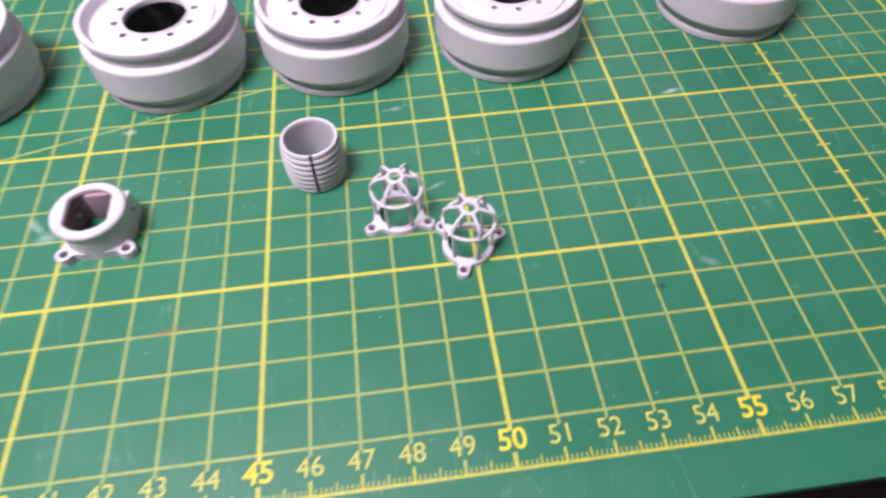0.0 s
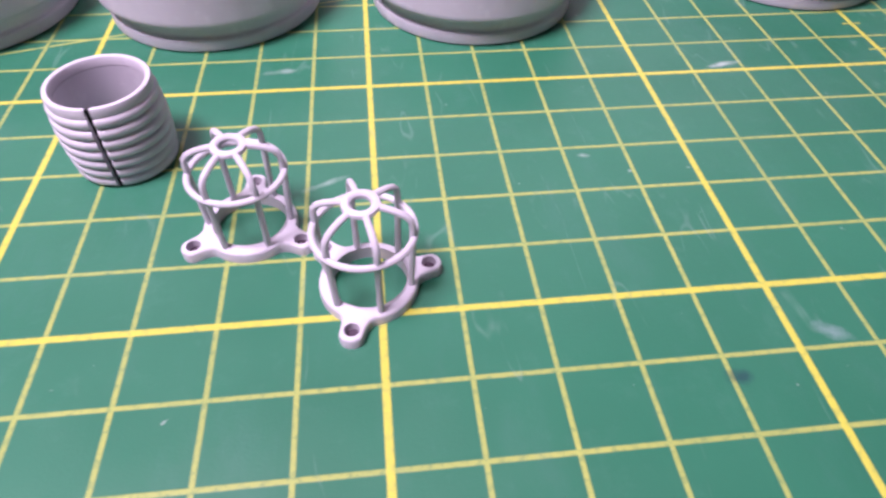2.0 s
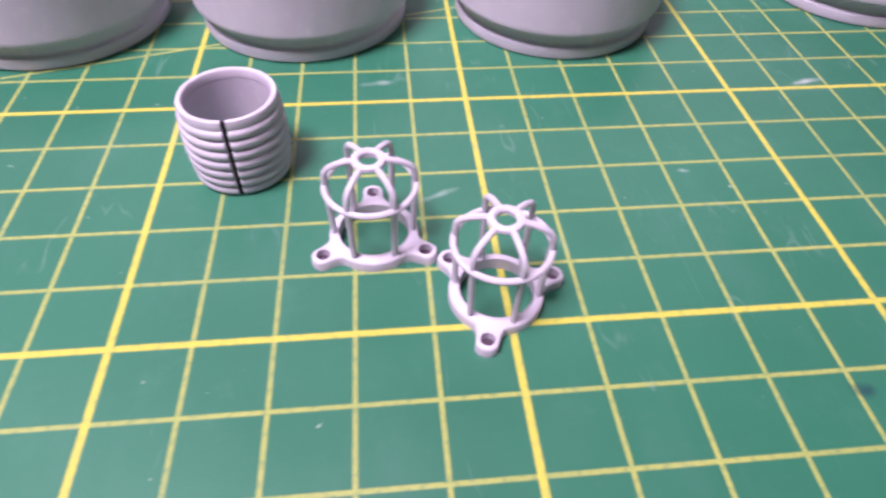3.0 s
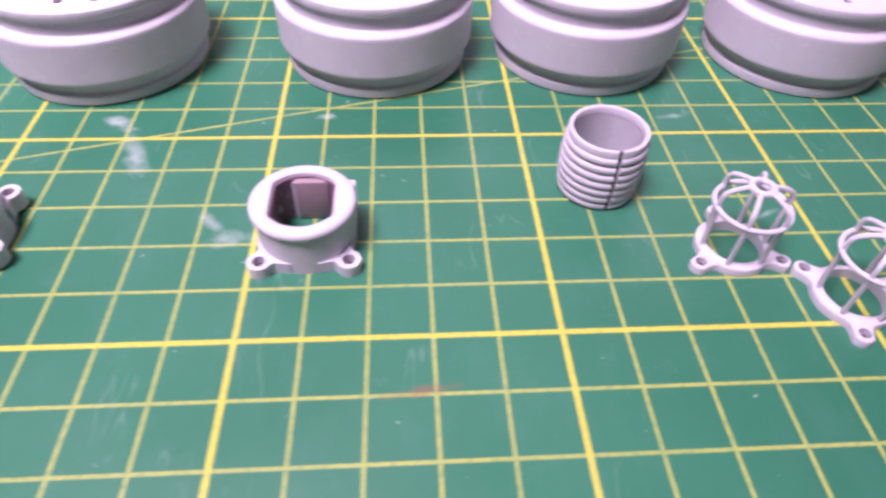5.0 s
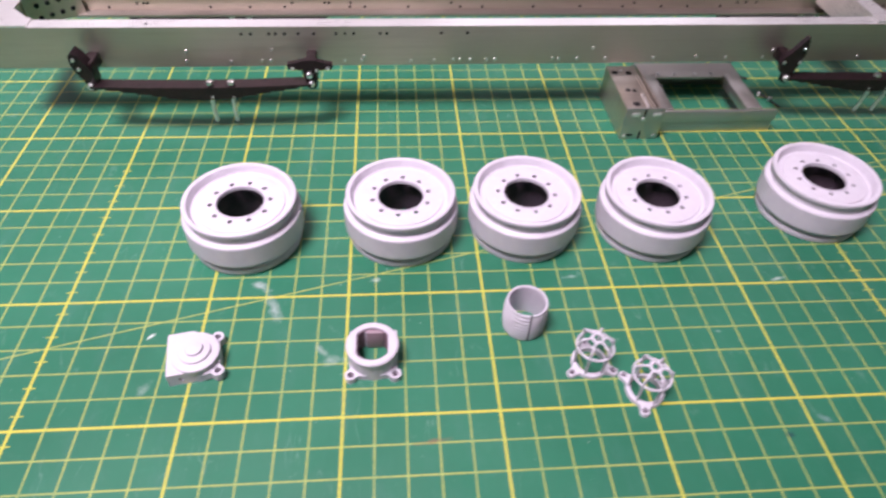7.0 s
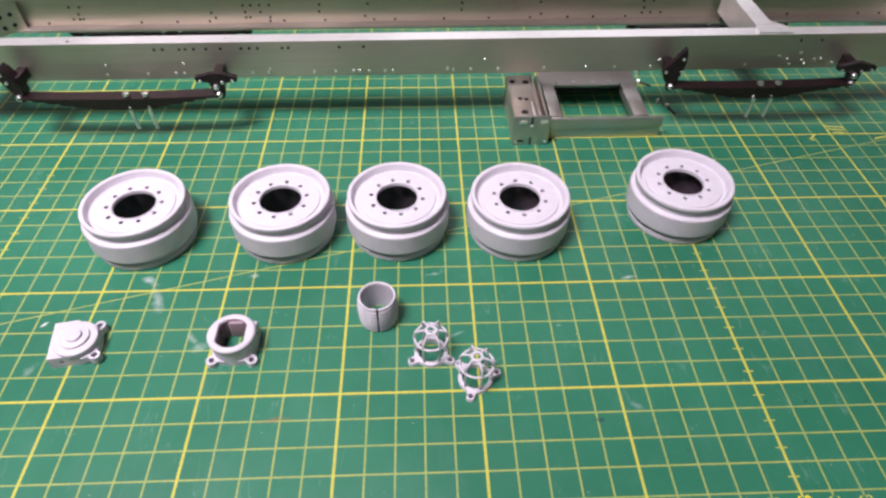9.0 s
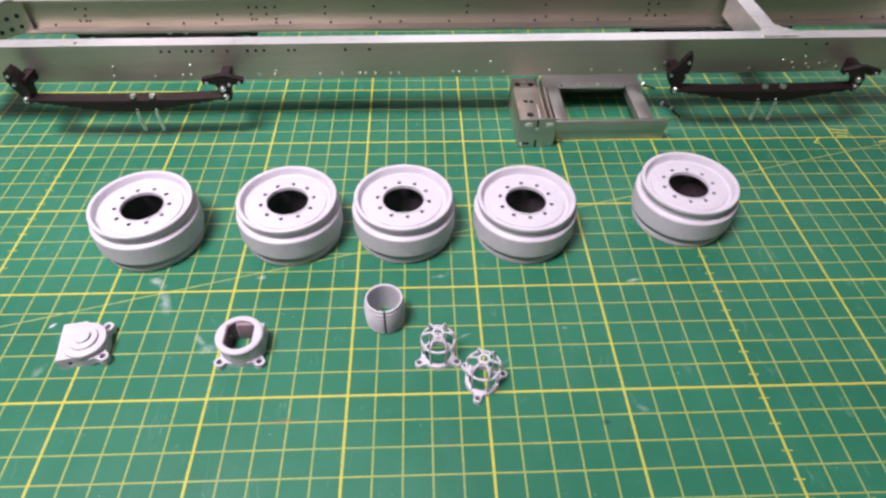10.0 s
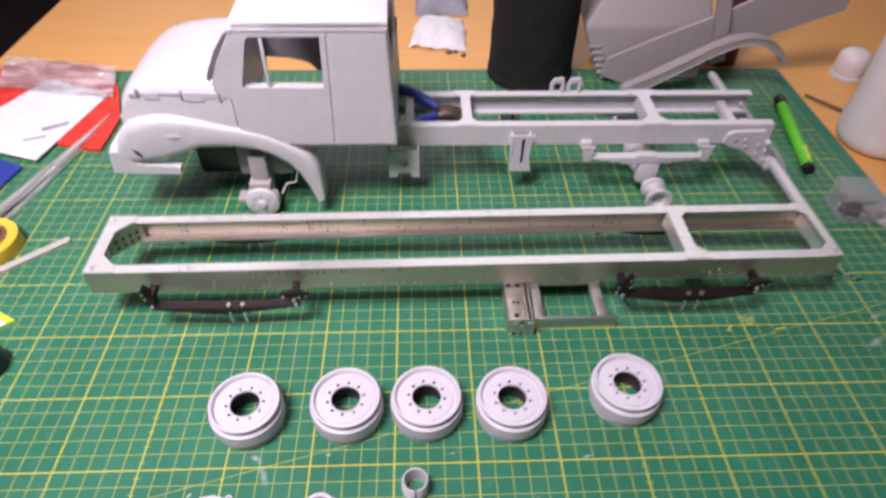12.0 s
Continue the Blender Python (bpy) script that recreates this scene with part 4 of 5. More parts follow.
# rear underrun bar on two drop brackets
bm = bmesh.new()
box(bm, 77.0, 77.6, 29.5, 50.8, 2.85, 3.45, 0.06)
bar = tpart("underrun_bar", bm)
BOSS = stud_mesh("boss", 0.16, 0.12, STYRENE, 12)
for wy in (35.9, 42.05):
    bm = bmesh.new()
    back = -0.6
    swoop = [(73.2, 4.9), (73.35, 5.7), (73.9, 6.0), (76.6, 6.05), (77.1, 5.0), (77.8, 4.0), (78.7, 3.0), (79.2, 2.2), (78.9, 1.9), (77.8, 2.2), (76.8, 2.9), (75.7, 3.7), (74.9, 4.3), (74.2, 4.4)]
    plate([(p + back, q) for p, q in swoop], [circle(74.3 + back, 5.0, 0.17, 14)], wy - 0.2, wy + 0.2, bm, "xz")
    bracket = tpart("drop_bracket", bm)
    bm = bmesh.new()
    plate([(p + back, q) for p, q in ((76.7, 5.1), (77.75, 4.05), (78.65, 3.05), (79.2, 2.2), (79.45, 2.3), (78.9, 3.25), (78.0, 4.3), (76.95, 5.35))], [], wy - 0.75, wy + 0.3, bm, "xz")
    tpart("bracket_flange", bm, STYRENE, bracket)
    bm = bmesh.new()
    box(bm, 76.8, 78.0, wy - 0.75, wy - 0.2, 2.4, 3.6, 0.1)
    tpart("clamp", bm, STYRENE, bracket)
    for bx, bz in ((75.0, 5.2), (75.2, 4.6), (76.3, 4.7), (76.3, 3.8), (77.1, 4.1), (77.2, 3.2)):
        stud("boss", BOSS, bx - 50.6, wy - 0.2, bz, "-y", bracket)
HUB_NUT = stud_mesh("nut", 0.09, 0.07, STYRENE, 6)
# hanging brackets on the near and far rails
for side in (0, 1):
    def yy(y):
        return y if side == 0 else mirrored(y)

    def yspan(a, b):
        return (yy(a), yy(b)) if side == 0 else (yy(b), yy(a))

    y0, y1 = yspan(35.2, 36.3)
    bm = bmesh.new()
    plate([(44.1, 4.7), (44.1, 2.0), (44.75, 2.0), (44.9, 2.45), (45.9, 2.45), (46.05, 2.0), (46.7, 2.0), (46.7, 4.7)], [circle(45.4, 3.55, 0.42, 20)], y0, y0 + 0.14, bm, "xz")
    box(bm, 44.1, 44.24, y0 + 0.14, y1, 2.6, 4.7, 0.02)
    box(bm, 46.56, 46.7, y0 + 0.14, y1, 2.6, 4.7, 0.02)
    tpart("step_hanger", bm)
    bm = bmesh.new()
    plate([(54.2, 5.9), (54.62, 5.2), (54.68, 4.0), (54.55, 3.1), (54.38, 2.3), (56.3, 2.3), (56.15, 3.1), (56.05, 4.0), (56.15, 5.2), (56.35, 5.9)], [[(55.28, 5.6), (55.58, 5.6), (55.56, 3.1), (55.34, 3.1)]], y0 + 0.3, y0 + 0.44, bm, "xz")
    box(bm, 54.45, 54.6, y0 + 0.44, y1, 2.4, 5.8, 0.02)
    box(bm, 55.95, 56.1, y0 + 0.44, y1, 2.4, 5.8, 0.02)
    tank_hanger = tpart("tank_hanger", bm)
    # Added dark plate paints the slot's shade.
    bm = bmesh.new()
    box(bm, 55.1, 55.75, y0 + 0.46, y0 + 0.60, 2.6, 5.8, 0.02)
    tpart("slot_shade", bm, RECESS_SHADE, tank_hanger, "dark strip standing in for the shade in the slot")
    # rear spring with its hangers
    ys0, ys1 = yspan(35.0, 35.8)
    bm = bmesh.new()
    for k in range(4):
        reach = 4.9 - 0.9 * k
        box(bm, 66.1 - reach, 66.1 + reach, ys0, ys1, 3.85 - 0.16 * k, 3.98 - 0.16 * k, 0.02)
    tpart("rear_spring", bm)
    for hx, s in ((60.9, 1), (71.0, -1)):
        bm = bmesh.new()
        plate([(hx - 0.62, 5.1), (hx + 0.52, 5.1), (hx + 0.40, 4.45), (hx + 0.32, 3.65), (hx - 0.25, 3.65), (hx - 0.38, 4.5)], [circle(hx, 4.75, 0.16, 12)], ys0 - 0.05, ys0 + 0.15, bm, "xz")
        box(bm, hx - 0.25, hx + 0.35, ys0, ys1 + 0.1, 3.6, 4.15, 0.08)
        y2, y3 = yspan(35.75, 36.3)
        box(bm, hx - 0.45, hx + 0.45, y2, y3, 4.4, 5.0, 0.05)
        tpart("spring_hanger", bm)
    # front knuckle and hub
    hub = bmesh.new()
    lathe([(0.0001, -0.2), (0.30, -0.2), (0.34, -0.05), (0.62, 0.0), (1.20, 0.02), (1.36, 0.10), (1.40, 0.2), (1.40, 0.95), (1.1, 1.05), (0.7, 1.3), (0.0001, 1.3)], 40, bm=hub)
    turn = Matrix.Rotation(radians(-90 if side == 0 else 90), 4, "X")
    hub.transform(Matrix.Translation((33.6, yy(32.55), 1.40)) @ turn)
    front_hub = tpart("front_hub", hub)
    for k in range(8):
        a = 2 * math.pi * k / 8
        stud("nut", HUB_NUT, 33.6 - 50 + 0.88 * math.cos(a), yy(32.55), 1.40 + 0.88 * math.sin(a), "-y" if side == 0 else "y", front_hub)
    bm = bmesh.new()
    k0, k1 = yspan(33.4, 35.2)
    box(bm, 32.9, 34.4, k0, k1, 1.5, 5.4, 0.25)
    k0, k1 = yspan(34.6, 36.2)
    box(bm, 31.8, 36.2, k0, k1, 2.9, 6.4, 0.2)
    k0, k1 = yspan(32.9, 34.2)
    box(bm, 32.7, 34.5, k0, k1, 2.3, 3.2, 0.15)
    box(bm, 31.5, 32.6, k0, k1, 1.2, 1.6, 0.12)
    tpart("steering_knuckle", bm, GREY_PART, truck, "grey steering knuckle block")
    bm = bmesh.new()
    tube([(35.0, yy(34.0), 1.3), (35.5, yy(34.2), 2.2), (36.4, yy(34.0), 2.6), (36.7, yy(33.9), 4.0), (37.2, yy(33.8), 5.0)], 0.09, 8, bm=bm)
    tpart("brake_pipe", bm)
    # rear hub
    hub = bmesh.new()
    lathe([(0.0001, 0.35), (0.5, 0.35), (0.7, 0.06), (1.12, 0.0), (1.18, 0.06), (1.18, 0.2), (1.0, 0.4), (0.78, 0.9), (0.76, 1.6), (1.05, 1.7), (1.05, 2.0), (0.7, 2.15), (0.0001, 2.15)], 40, bm=hub)
    hub.transform(Matrix.Translation((67.2, yy(32.75), 1.02)) @ turn)
    tpart("rear_hub", hub)

bm = bmesh.new()
tube([(33.6, 33.6, 1.5), (33.6, 36, 1.7), (33.6, MID, 1.7), (33.6, 42.2, 1.7), (33.6, 44.6, 1.5)], 0.42, 14, bm=bm)
tpart("front_axle", bm)
bm = bmesh.new()
path = [(66.9, y, 1.15) for y in (34.4, 35.2, 36.6, 37.6, 38.4, MID, 39.8, 40.6, 41.6, 43.0, 43.8)]
tube(path, 0.6, 18, bm=bm, radii=[0.6, 0.62, 0.66, 0.9, 1.05, 1.1, 1.05, 0.9, 0.66, 0.62, 0.6])
for wy in (35.4, 42.8):
    box(bm, 65.6, 67.4, wy - 0.45, wy + 0.45, 1.3, 3.3, 0.2)
    box(bm, 65.2, 67.0, wy - 0.35, wy + 0.35, 3.98, 4.18, 0.05)
tpart("rear_axle", bm)

# two open lugs standing on the far rail
for lx in (58.4, 59.9):
    bm = bmesh.new()
    plate([(lx, 6.4), (lx, 7.3), (lx + 0.25, 7.75), (lx + 1.1, 7.85), (lx + 1.25, 7.5), (lx + 1.25, 6.4)], [[(lx + 0.3, 6.55), (lx + 0.3, 7.3), (lx + 0.95, 7.4), (lx + 0.95, 6.55)]], 41.5, 41.75, bm, "xz")
    tpart("mount_lug", bm)

# cab
ROOF = 16.3
side_outline = [(33.1, 6.9), (45.0, 6.9), (44.55, ROOF), (34.1, ROOF), (33.3, 15.0), (32.6, 13.8), (32.1, 12.7), (31.95, 11.6), (33.1, 11.0)]
far_outline = [(45.0, 6.9), (44.55, ROOF), (34.1, ROOF), (33.3, 15.0), (32.6, 13.8), (32.1, 12.7), (31.95, 11.6), (32.0, 8.35), (33.0, 8.3), (35.0, 8.15), (36.2, 7.9), (36.9, 7.6), (37.35, 7.1), (37.5, 6.9)]
window = [(34.9, 15.9), (40.15, 15.9), (40.05, 11.75), (33.9, 11.85)]
far_window = [(35.0, 15.85), (40.0, 15.85), (39.85, 12.1), (34.0, 12.2)]
for side in (0, 1):
    y0, y1 = (33.0, 33.2) if side == 0 else (mirrored(33.2), mirrored(33.0))
    bm = bmesh.new()
    plate(far_outline if side else side_outline, [far_window if side else window], y0, y1, bm, "xz")
    panel = tpart("cab_side", bm)
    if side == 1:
        # Dark sheet on the far wall paints the cab's interior shade.
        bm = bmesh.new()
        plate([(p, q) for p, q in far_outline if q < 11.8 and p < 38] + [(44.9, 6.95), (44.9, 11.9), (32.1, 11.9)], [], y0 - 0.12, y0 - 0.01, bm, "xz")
        tpart("inner_wall_shade", bm, SHADE_GREY, panel, "cab wall inside, coloured dark grey for the shade there")
    o0, o1 = (32.93, 32.997) if side == 0 else (mirrored(32.997), mirrored(32.93))
    if side == 0:
        bm = bmesh.new()
        plate([(33.25, 7.05), (40.15, 7.05), (40.4, 16.0), (34.4, 16.0), (33.3, 11.0)], [[(35.0, 15.8), (40.0, 15.8), (39.9, 11.9), (34.05, 12.0)]], o0, o1, bm, "xz")
        door = tpart("cab_door", bm)
        bm = bmesh.new()
        box(bm, 35.85, 36.1, o0 + 0.05, y1 - 0.05, 11.9, 15.8, 0.03)
        tpart("vent_pillar", bm, STYRENE, door)
        bm = bmesh.new()
        box(bm, 34.1, 39.85, y0 - 0.02, y1 + 0.45, 11.72, 11.95, 0.04)
        tpart("window_sill", bm, STYRENE, door)
    bm = bmesh.new()
    plate([(40.45, 7.05), (44.9, 7.05), (44.48, 16.0), (40.75, 16.0)], [], o0 + 0.012, o1, bm, "xz")
    tpart("sleeper_panel", bm)
    fy0, fy1 = (32.75, 34.9) if side == 0 else (mirrored(34.9), mirrored(32.75))
    tops = [(23.3, 6.6), (23.7, 7.8), (24.5, 8.7), (26.2, 9.3), (27.8, 9.5), (29.8, 9.2), (31.7, 8.75), (33.4, 8.45), (35.0, 7.95), (36.6, 7.1), (37.9, 6.1), (38.6, 5.0), (38.85, 3.4), (38.85, 1.6)]
    lows = [(24.3, 5.6), (25.2, 5.45), (26.2, 5.55), (27.2, 5.75), (28.4, 6.15), (29.9, 6.75), (31.4, 6.85), (32.8, 6.75), (34.1, 6.5), (35.2, 6.0), (36.2, 5.25), (36.95, 4.25), (37.6, 2.9), (38.15, 1.3)]
    if side == 1:
        tops, lows = tops[:6], lows[:6]
    bm = bmesh.new()
    rings = []
    for (tx, tz), (lx, lz) in zip(tops, lows):
        ring = []
        for k in range(28):
            a = 2 * math.pi * k / 28
            ca, sa = math.cos(a), math.sin(a)
            u = math.copysign(abs(sa) ** 0.45, sa) * 0.5 + 0.5
            v = math.copysign(abs(ca) ** 0.45, ca)
            ring.append(bm.verts.new((lx + (tx - lx) * u, (fy0 + fy1) / 2 + v * (fy1 - fy0) / 2, lz + (tz - lz) * u)))
        rings.append(ring)
    for p, q in zip(rings, rings[1:]):
        for k in range(28):
            bm.faces.new((p[k], p[(k + 1) % 28], q[(k + 1) % 28], q[k]))
    bm.faces.new(rings[0][::-1])
    bm.faces.new(rings[-1])
    wing = tpart("fender", bm, smooth=60)
    bm = bmesh.new()
    lamp_y = fy0 - 0.01 if side == 0 else fy1 - 0.02
    # Flat dark patch paints the shade of the headlight recess.
    plate([(24.6, 6.9), (25.1, 6.5), (25.3, 6.0), (24.85, 6.3)], [], lamp_y, lamp_y + 0.03, bm, "xz")
    tpart("headlight_recess_shade", bm, HOLE_SHADE, wing)
    for hx, hz in ((26.6, 8.0), (27.6, 7.75)):
        bm = bmesh.new()
        box(bm, hx, hx + 0.9, (fy0 - 0.06) if side == 0 else fy1 - 0.02, (fy0 + 0.02) if side == 0 else fy1 + 0.06, hz, hz + 0.35, 0.02)
    tpart("fender_step", bm, STYRENE, wing)
    bm = bmesh.new()
    plate([(22.5, 4.55), (27.7, 4.35), (27.8, 5.0), (24.9, 5.25), (24.2, 5.6), (23.3, 6.5), (22.7, 6.5)], [], fy0 + 0.05, fy0 + 0.75 if side == 0 else fy1 - 0.05, bm, "xz") if side == 0 else plate([(22.5, 4.55), (27.7, 4.35), (27.8, 5.0), (24.9, 5.25), (24.2, 5.6), (23.3, 6.5), (22.7, 6.5)], [], fy1 - 0.75, fy1 - 0.05, bm, "xz")
    tpart("bumper_end", bm)

bm = bmesh.new()
box(bm, 22.45, 23.3, 33.6, 44.6, 4.6, 6.5, 0.15)
tpart("bumper", bm)

# Unseen floor added to shade below; cut short for the view through the window.
bm = bmesh.new()
box(bm, 32.5, 44.9, 33.3, 40.6, 6.5, 6.88, 0.05)
tpart("shading_floor", bm)
# Black block added to stand in for the deep shade under the cab.
bm = bmesh.new()
box(bm, 27.5, 36.0, 37.0, 41.2, 1.2, 6.3, 0.4)
box(bm, 28.5, 33.2, 36.4, 41.8, 2.2, 6.2, 0.3)
tpart("underside_shade", bm, BLACK_PLASTIC, truck, "black block added for the deep shade under the cab")
# roof: a soft slab
bm = bmesh.new()
rows = []
for i in range(13):
    u = i / 12
    rx = 33.9 + 10.75 * u
    row = []
    for j in range(13):
        v = j / 12 * 2 - 1
        lift = 1.35 * (1 - abs(v) ** 4) ** 0.5 * (0.35 + 0.65 * min(1.0, (u * 3.2)) ** 0.6) * (1 - max(0, (u - 0.93) / 0.07) ** 3 * 0.25)
        row.append(bm.verts.new((rx, MID + v * 6.2, ROOF + 0.02 + lift)))
    rows.append(row)
for a, b in zip(rows, rows[1:]):
    for j in range(12):
        bm.faces.new((a[j], a[j + 1], b[j + 1], b[j]))
edge = bmesh.ops.extrude_edge_only(bm, edges=[e for e in bm.edges if e.is_boundary])
for v in edge["geom"]:
    if isinstance(v, bmesh.types.BMVert):
        v.co.z = ROOF - 0.05
bm.faces.new([v for v in sorted((v for v in edge["geom"] if isinstance(v, bmesh.types.BMVert)), key=lambda v: math.atan2(v.co.y - MID, v.co.x - 39.5))])
tpart("roof", bm, smooth=50)
bm = bmesh.new()
plate([(33.2, 6.9), (45.0, 6.9), (45.0, ROOF - 0.06), (33.2, ROOF - 0.06)], [[(36, 12), (42.2, 12), (42.2, 15), (36, 15)]], 44.80, 44.98, bm, "yz")
for v in bm.verts:
    v.co.x -= 0.45 * (v.co.z - 6.9) / (ROOF - 6.9)
tpart("back_wall", bm)
for side in (0, 1):
    bm = bmesh.new()
    g0, g1 = (32.84, 33.02) if side == 0 else (mirrored(33.02), mirrored(32.84))
    box(bm, 34.1, 44.7, g0, g1, ROOF + 0.42, ROOF + 0.56, 0.04)
    tpart("rain_gutter", bm)
bm = bmesh.new()
plate([(34.6, 9.4), (43.6, 9.4), (43.6, 11.3), (34.6, 11.3)], [], 32.2, 32.4, bm, "yz")
tpart("firewall", bm)
# windscreen surround: a raked frame with a post in the middle
bm = bmesh.new()
plate([(34.0, 0), (44.2, 0), (44.2, 5.55), (34.0, 5.55)], [[(34.4, 0.4), (38.9, 0.4), (38.9, 5.1), (34.4, 5.1)], [(39.3, 0.4), (43.8, 0.4), (43.8, 5.1), (39.3, 5.1)]], -0.1, 0.1, bm, "yz")
bm.transform(Matrix.Translation((31.75, 0, 11.3)) @ Matrix.Rotation(radians(26.6), 4, "Y"))
tpart("windscreen_frame", bm)
# hood: lofted sections
bm = bmesh.new()
secs = ((33.0, 6.05, 12.3), (31.4, 5.95, 12.75), (29.0, 5.75, 12.6), (27.4, 5.6, 12.3), (26.2, 5.48, 11.95), (25.2, 5.3, 11.4), (24.5, 5.12, 10.8), (24.1, 5.0, 9.6), (23.95, 4.9, 8.0))
rows = []
for hx, w, top in secs:
    shoulder = min(top - 1.2, 11.0)
    row = [bm.verts.new((hx, MID - w, 7.4)), bm.verts.new((hx, MID - w, 8.8))]
    for k in range(15):
        a = math.pi * (1 - k / 14)
        ca, sa = math.cos(a), math.sin(a)
        row.append(bm.verts.new((hx, MID + w * math.copysign(abs(ca) ** 0.62, ca), shoulder + (top - shoulder) * abs(sa) ** 0.7 if top > 9.9 else 8.9)))
    row += [bm.verts.new((hx, MID + w, 8.8)), bm.verts.new((hx, MID + w, 7.4))]
    rows.append(row)
for a, b in zip(rows, rows[1:]):
    for j in range(len(a) - 1):
        bm.faces.new((a[j], a[j + 1], b[j + 1], b[j]))
bm.faces.new(rows[-1])
bm.faces.new(rows[0][::-1])
tpart("hood", bm, smooth=60)


def hood_half(x):
    """Half the hood's width at x."""
    for (x1, w1, _), (x0, w0, _) in zip(secs, secs[1:]):
        if x >= x0:
            return w0 + (w1 - w0) * min(1.0, (x - x0) / (x1 - x0))
    return secs[-1][1]


# notched lower edge of the hood's top shell, with three small catches
for side in (0, 1):
    bm = bmesh.new()
    sign = 1 if side else -1
    low = [(25.3, 10.85), (26.0, 10.85), (26.0, 11.15), (26.5, 11.15), (26.5, 10.75), (27.7, 10.75), (27.7, 11.2), (29.3, 11.2), (29.3, 10.85), (29.7, 10.7), (31.0, 10.7), (31.0, 11.1), (32.6, 11.0)]
    plate(low + [(32.6, 11.45), (29.0, 11.4), (25.3, 11.05)], [], -0.22, 0.06, bm, "xz")
    for v in bm.verts:
        v.co.y = MID + sign * (hood_half(v.co.x) + v.co.y)
    if side == 0:
        bmesh.ops.reverse_faces(bm, faces=bm.faces[:])
    tpart("hood_edge", bm)
    for hx, hz in ((26.1, 11.0), (29.4, 11.0), (32.2, 10.95)):
        flank = MID + sign * (hood_half(hx) + 0.04)
        c0, c1 = flank - 0.08, flank + 0.08
        bm = bmesh.new()
        box(bm, hx - 0.10, hx + 0.10, c0, c1, hz - 0.1, hz + 0.55, 0.03)
        tpart("hood_catch", bm, GREY_PART, truck, "small grey hood catch")
    # Dark strip stands in for the shaded windscreen opening seen edge-on.
    bm = bmesh.new()
    b0, b1 = (33.15, 33.4) if side == 0 else (mirrored(33.4), mirrored(33.15))
    plate([(33.95, 16.15), (33.4, 15.8), (32.55, 14.6), (31.85, 13.2), (31.6, 12.6), (31.75, 12.3), (32.05, 12.6), (32.5, 13.7), (33.2, 14.9)], [], b0, b1, bm, "xz")
    tpart("windscreen_gap_shade", bm, SHADE_GREY, truck, "dark grey strip for the shaded gap beside the windscreen")


# ---- pliers lying in the white chassis ----
pliers = thing("pliers", 50, 0, 0, 0, "pliers with blue handles and brown steel jaws in the chassis", "pliers")
bm = bmesh.new()
tube([(44.2, 42.6, 6.6), (45.9, 41.6, 6.5), (47.3, 40.5, 6.3), (48.4, 39.7, 6.1)], 0.42, 12, bm=bm, radii=[0.55, 0.58, 0.52, 0.34])
part("handle", bm, BLUE, pliers, "blue rubber handle", (-50, 0, 0))
bm = bmesh.new()
tube([(44.4, 37.0, 5.7), (45.9, 37.2, 5.8), (47.3, 37.9, 6.0), (48.4, 38.7, 6.0)], 0.42, 12, bm=bm, radii=[0.52, 0.58, 0.52, 0.34])
part("handle", bm, BLUE, pliers, "blue rubber handle", (-50, 0, 0))
bm = bmesh.new()
tube([(48.2, 39.8, 6.0), (48.9, 39.3, 6.0), (49.8, 39.2, 5.9), (50.3, 39.2, 5.8)], 0.4, 12, bm=bm, radii=[0.3, 0.62, 0.60, 0.42])
tube([(48.2, 38.5, 6.0), (48.9, 38.9, 5.95), (49.8, 38.8, 5.85), (50.3, 38.8, 5.8)], 0.4, 12, bm=bm, radii=[0.3, 0.62, 0.58, 0.42])
part("jaws", bm, PLIER_STEEL, pliers, "", (-50, 0, 0))


# ---- things round the edge of the mat ----
bag = thing("plastic_bag", 50, 0, 0, 0, "red and clear plastic packet with a white card on top", "packet")
bm = bmesh.new()
plate([(-46.5, 59.5), (-38.5, 58.2), (-35.6, 53.6), (-33.4, 47.6), (-33.4, 42.0), (-37.6, 43.0), (-50.0, 52.0), (-50.0, 58.0)], [], 0.02, 0.35, bm)
part("red_sheet", bm, RED_PLASTIC, bag, "shiny red plastic sheet")
rng = random.Random(11)
bm = bmesh.new()
bmesh.ops.create_grid(bm, x_segments=40, y_segments=40, size=1.0)
for v in bm.verts:
    u, w = v.co.x, v.co.y
    v.co = Vector((-42.5 + 6.5 * u - 1.0 * w, 55.3 - 1.2 * u + 3.4 * w, 0.75 + 0.35 * noise.noise(Vector((u * 2.6, w * 2.2, 1.0))) + 0.20 * noise.noise(Vector((u * 3, w * 14, 4.0)))))
part("clear_film", bm, CLEAR, bag, "crumpled clear film")
card = thing("card", 50, 0, 0, 0, "white printed card lying on a red packet", "card")
bm = bmesh.new()
plate([(-43.5, 55.2), (-36.0, 51.8), (-38.6, 40.3), (-48.5, 43.6)], [], 0.36, 0.44, bm)
part("sheet", bm, CARD, card)
bm = bmesh.new()
plate([(-41.2, 43.7), (-39.3, 44.4), (-39.2, 44.0), (-41.1, 43.3)], [], 0.442, 0.446, bm)
plate([(-40.3, 45.6), (-38.0, 46.9), (-37.9, 46.1), (-40.0, 45.0)], [], 0.442, 0.446, bm)
part("print_bar", bm, CARD_INK, card, "grey printed bars")

blue_card = thing("blue_wallet", 50, 0, 0, 0, "dark blue plastic wallet under a white card", "wallet")
bm = bmesh.new()
plate([(-47.0, 43.0), (-39.6, 39.6), (-40.4, 35.2), (-48.0, 36.0)], [], 0.0, 0.30, bm)
part("cover", bm, BLUE, blue_card)


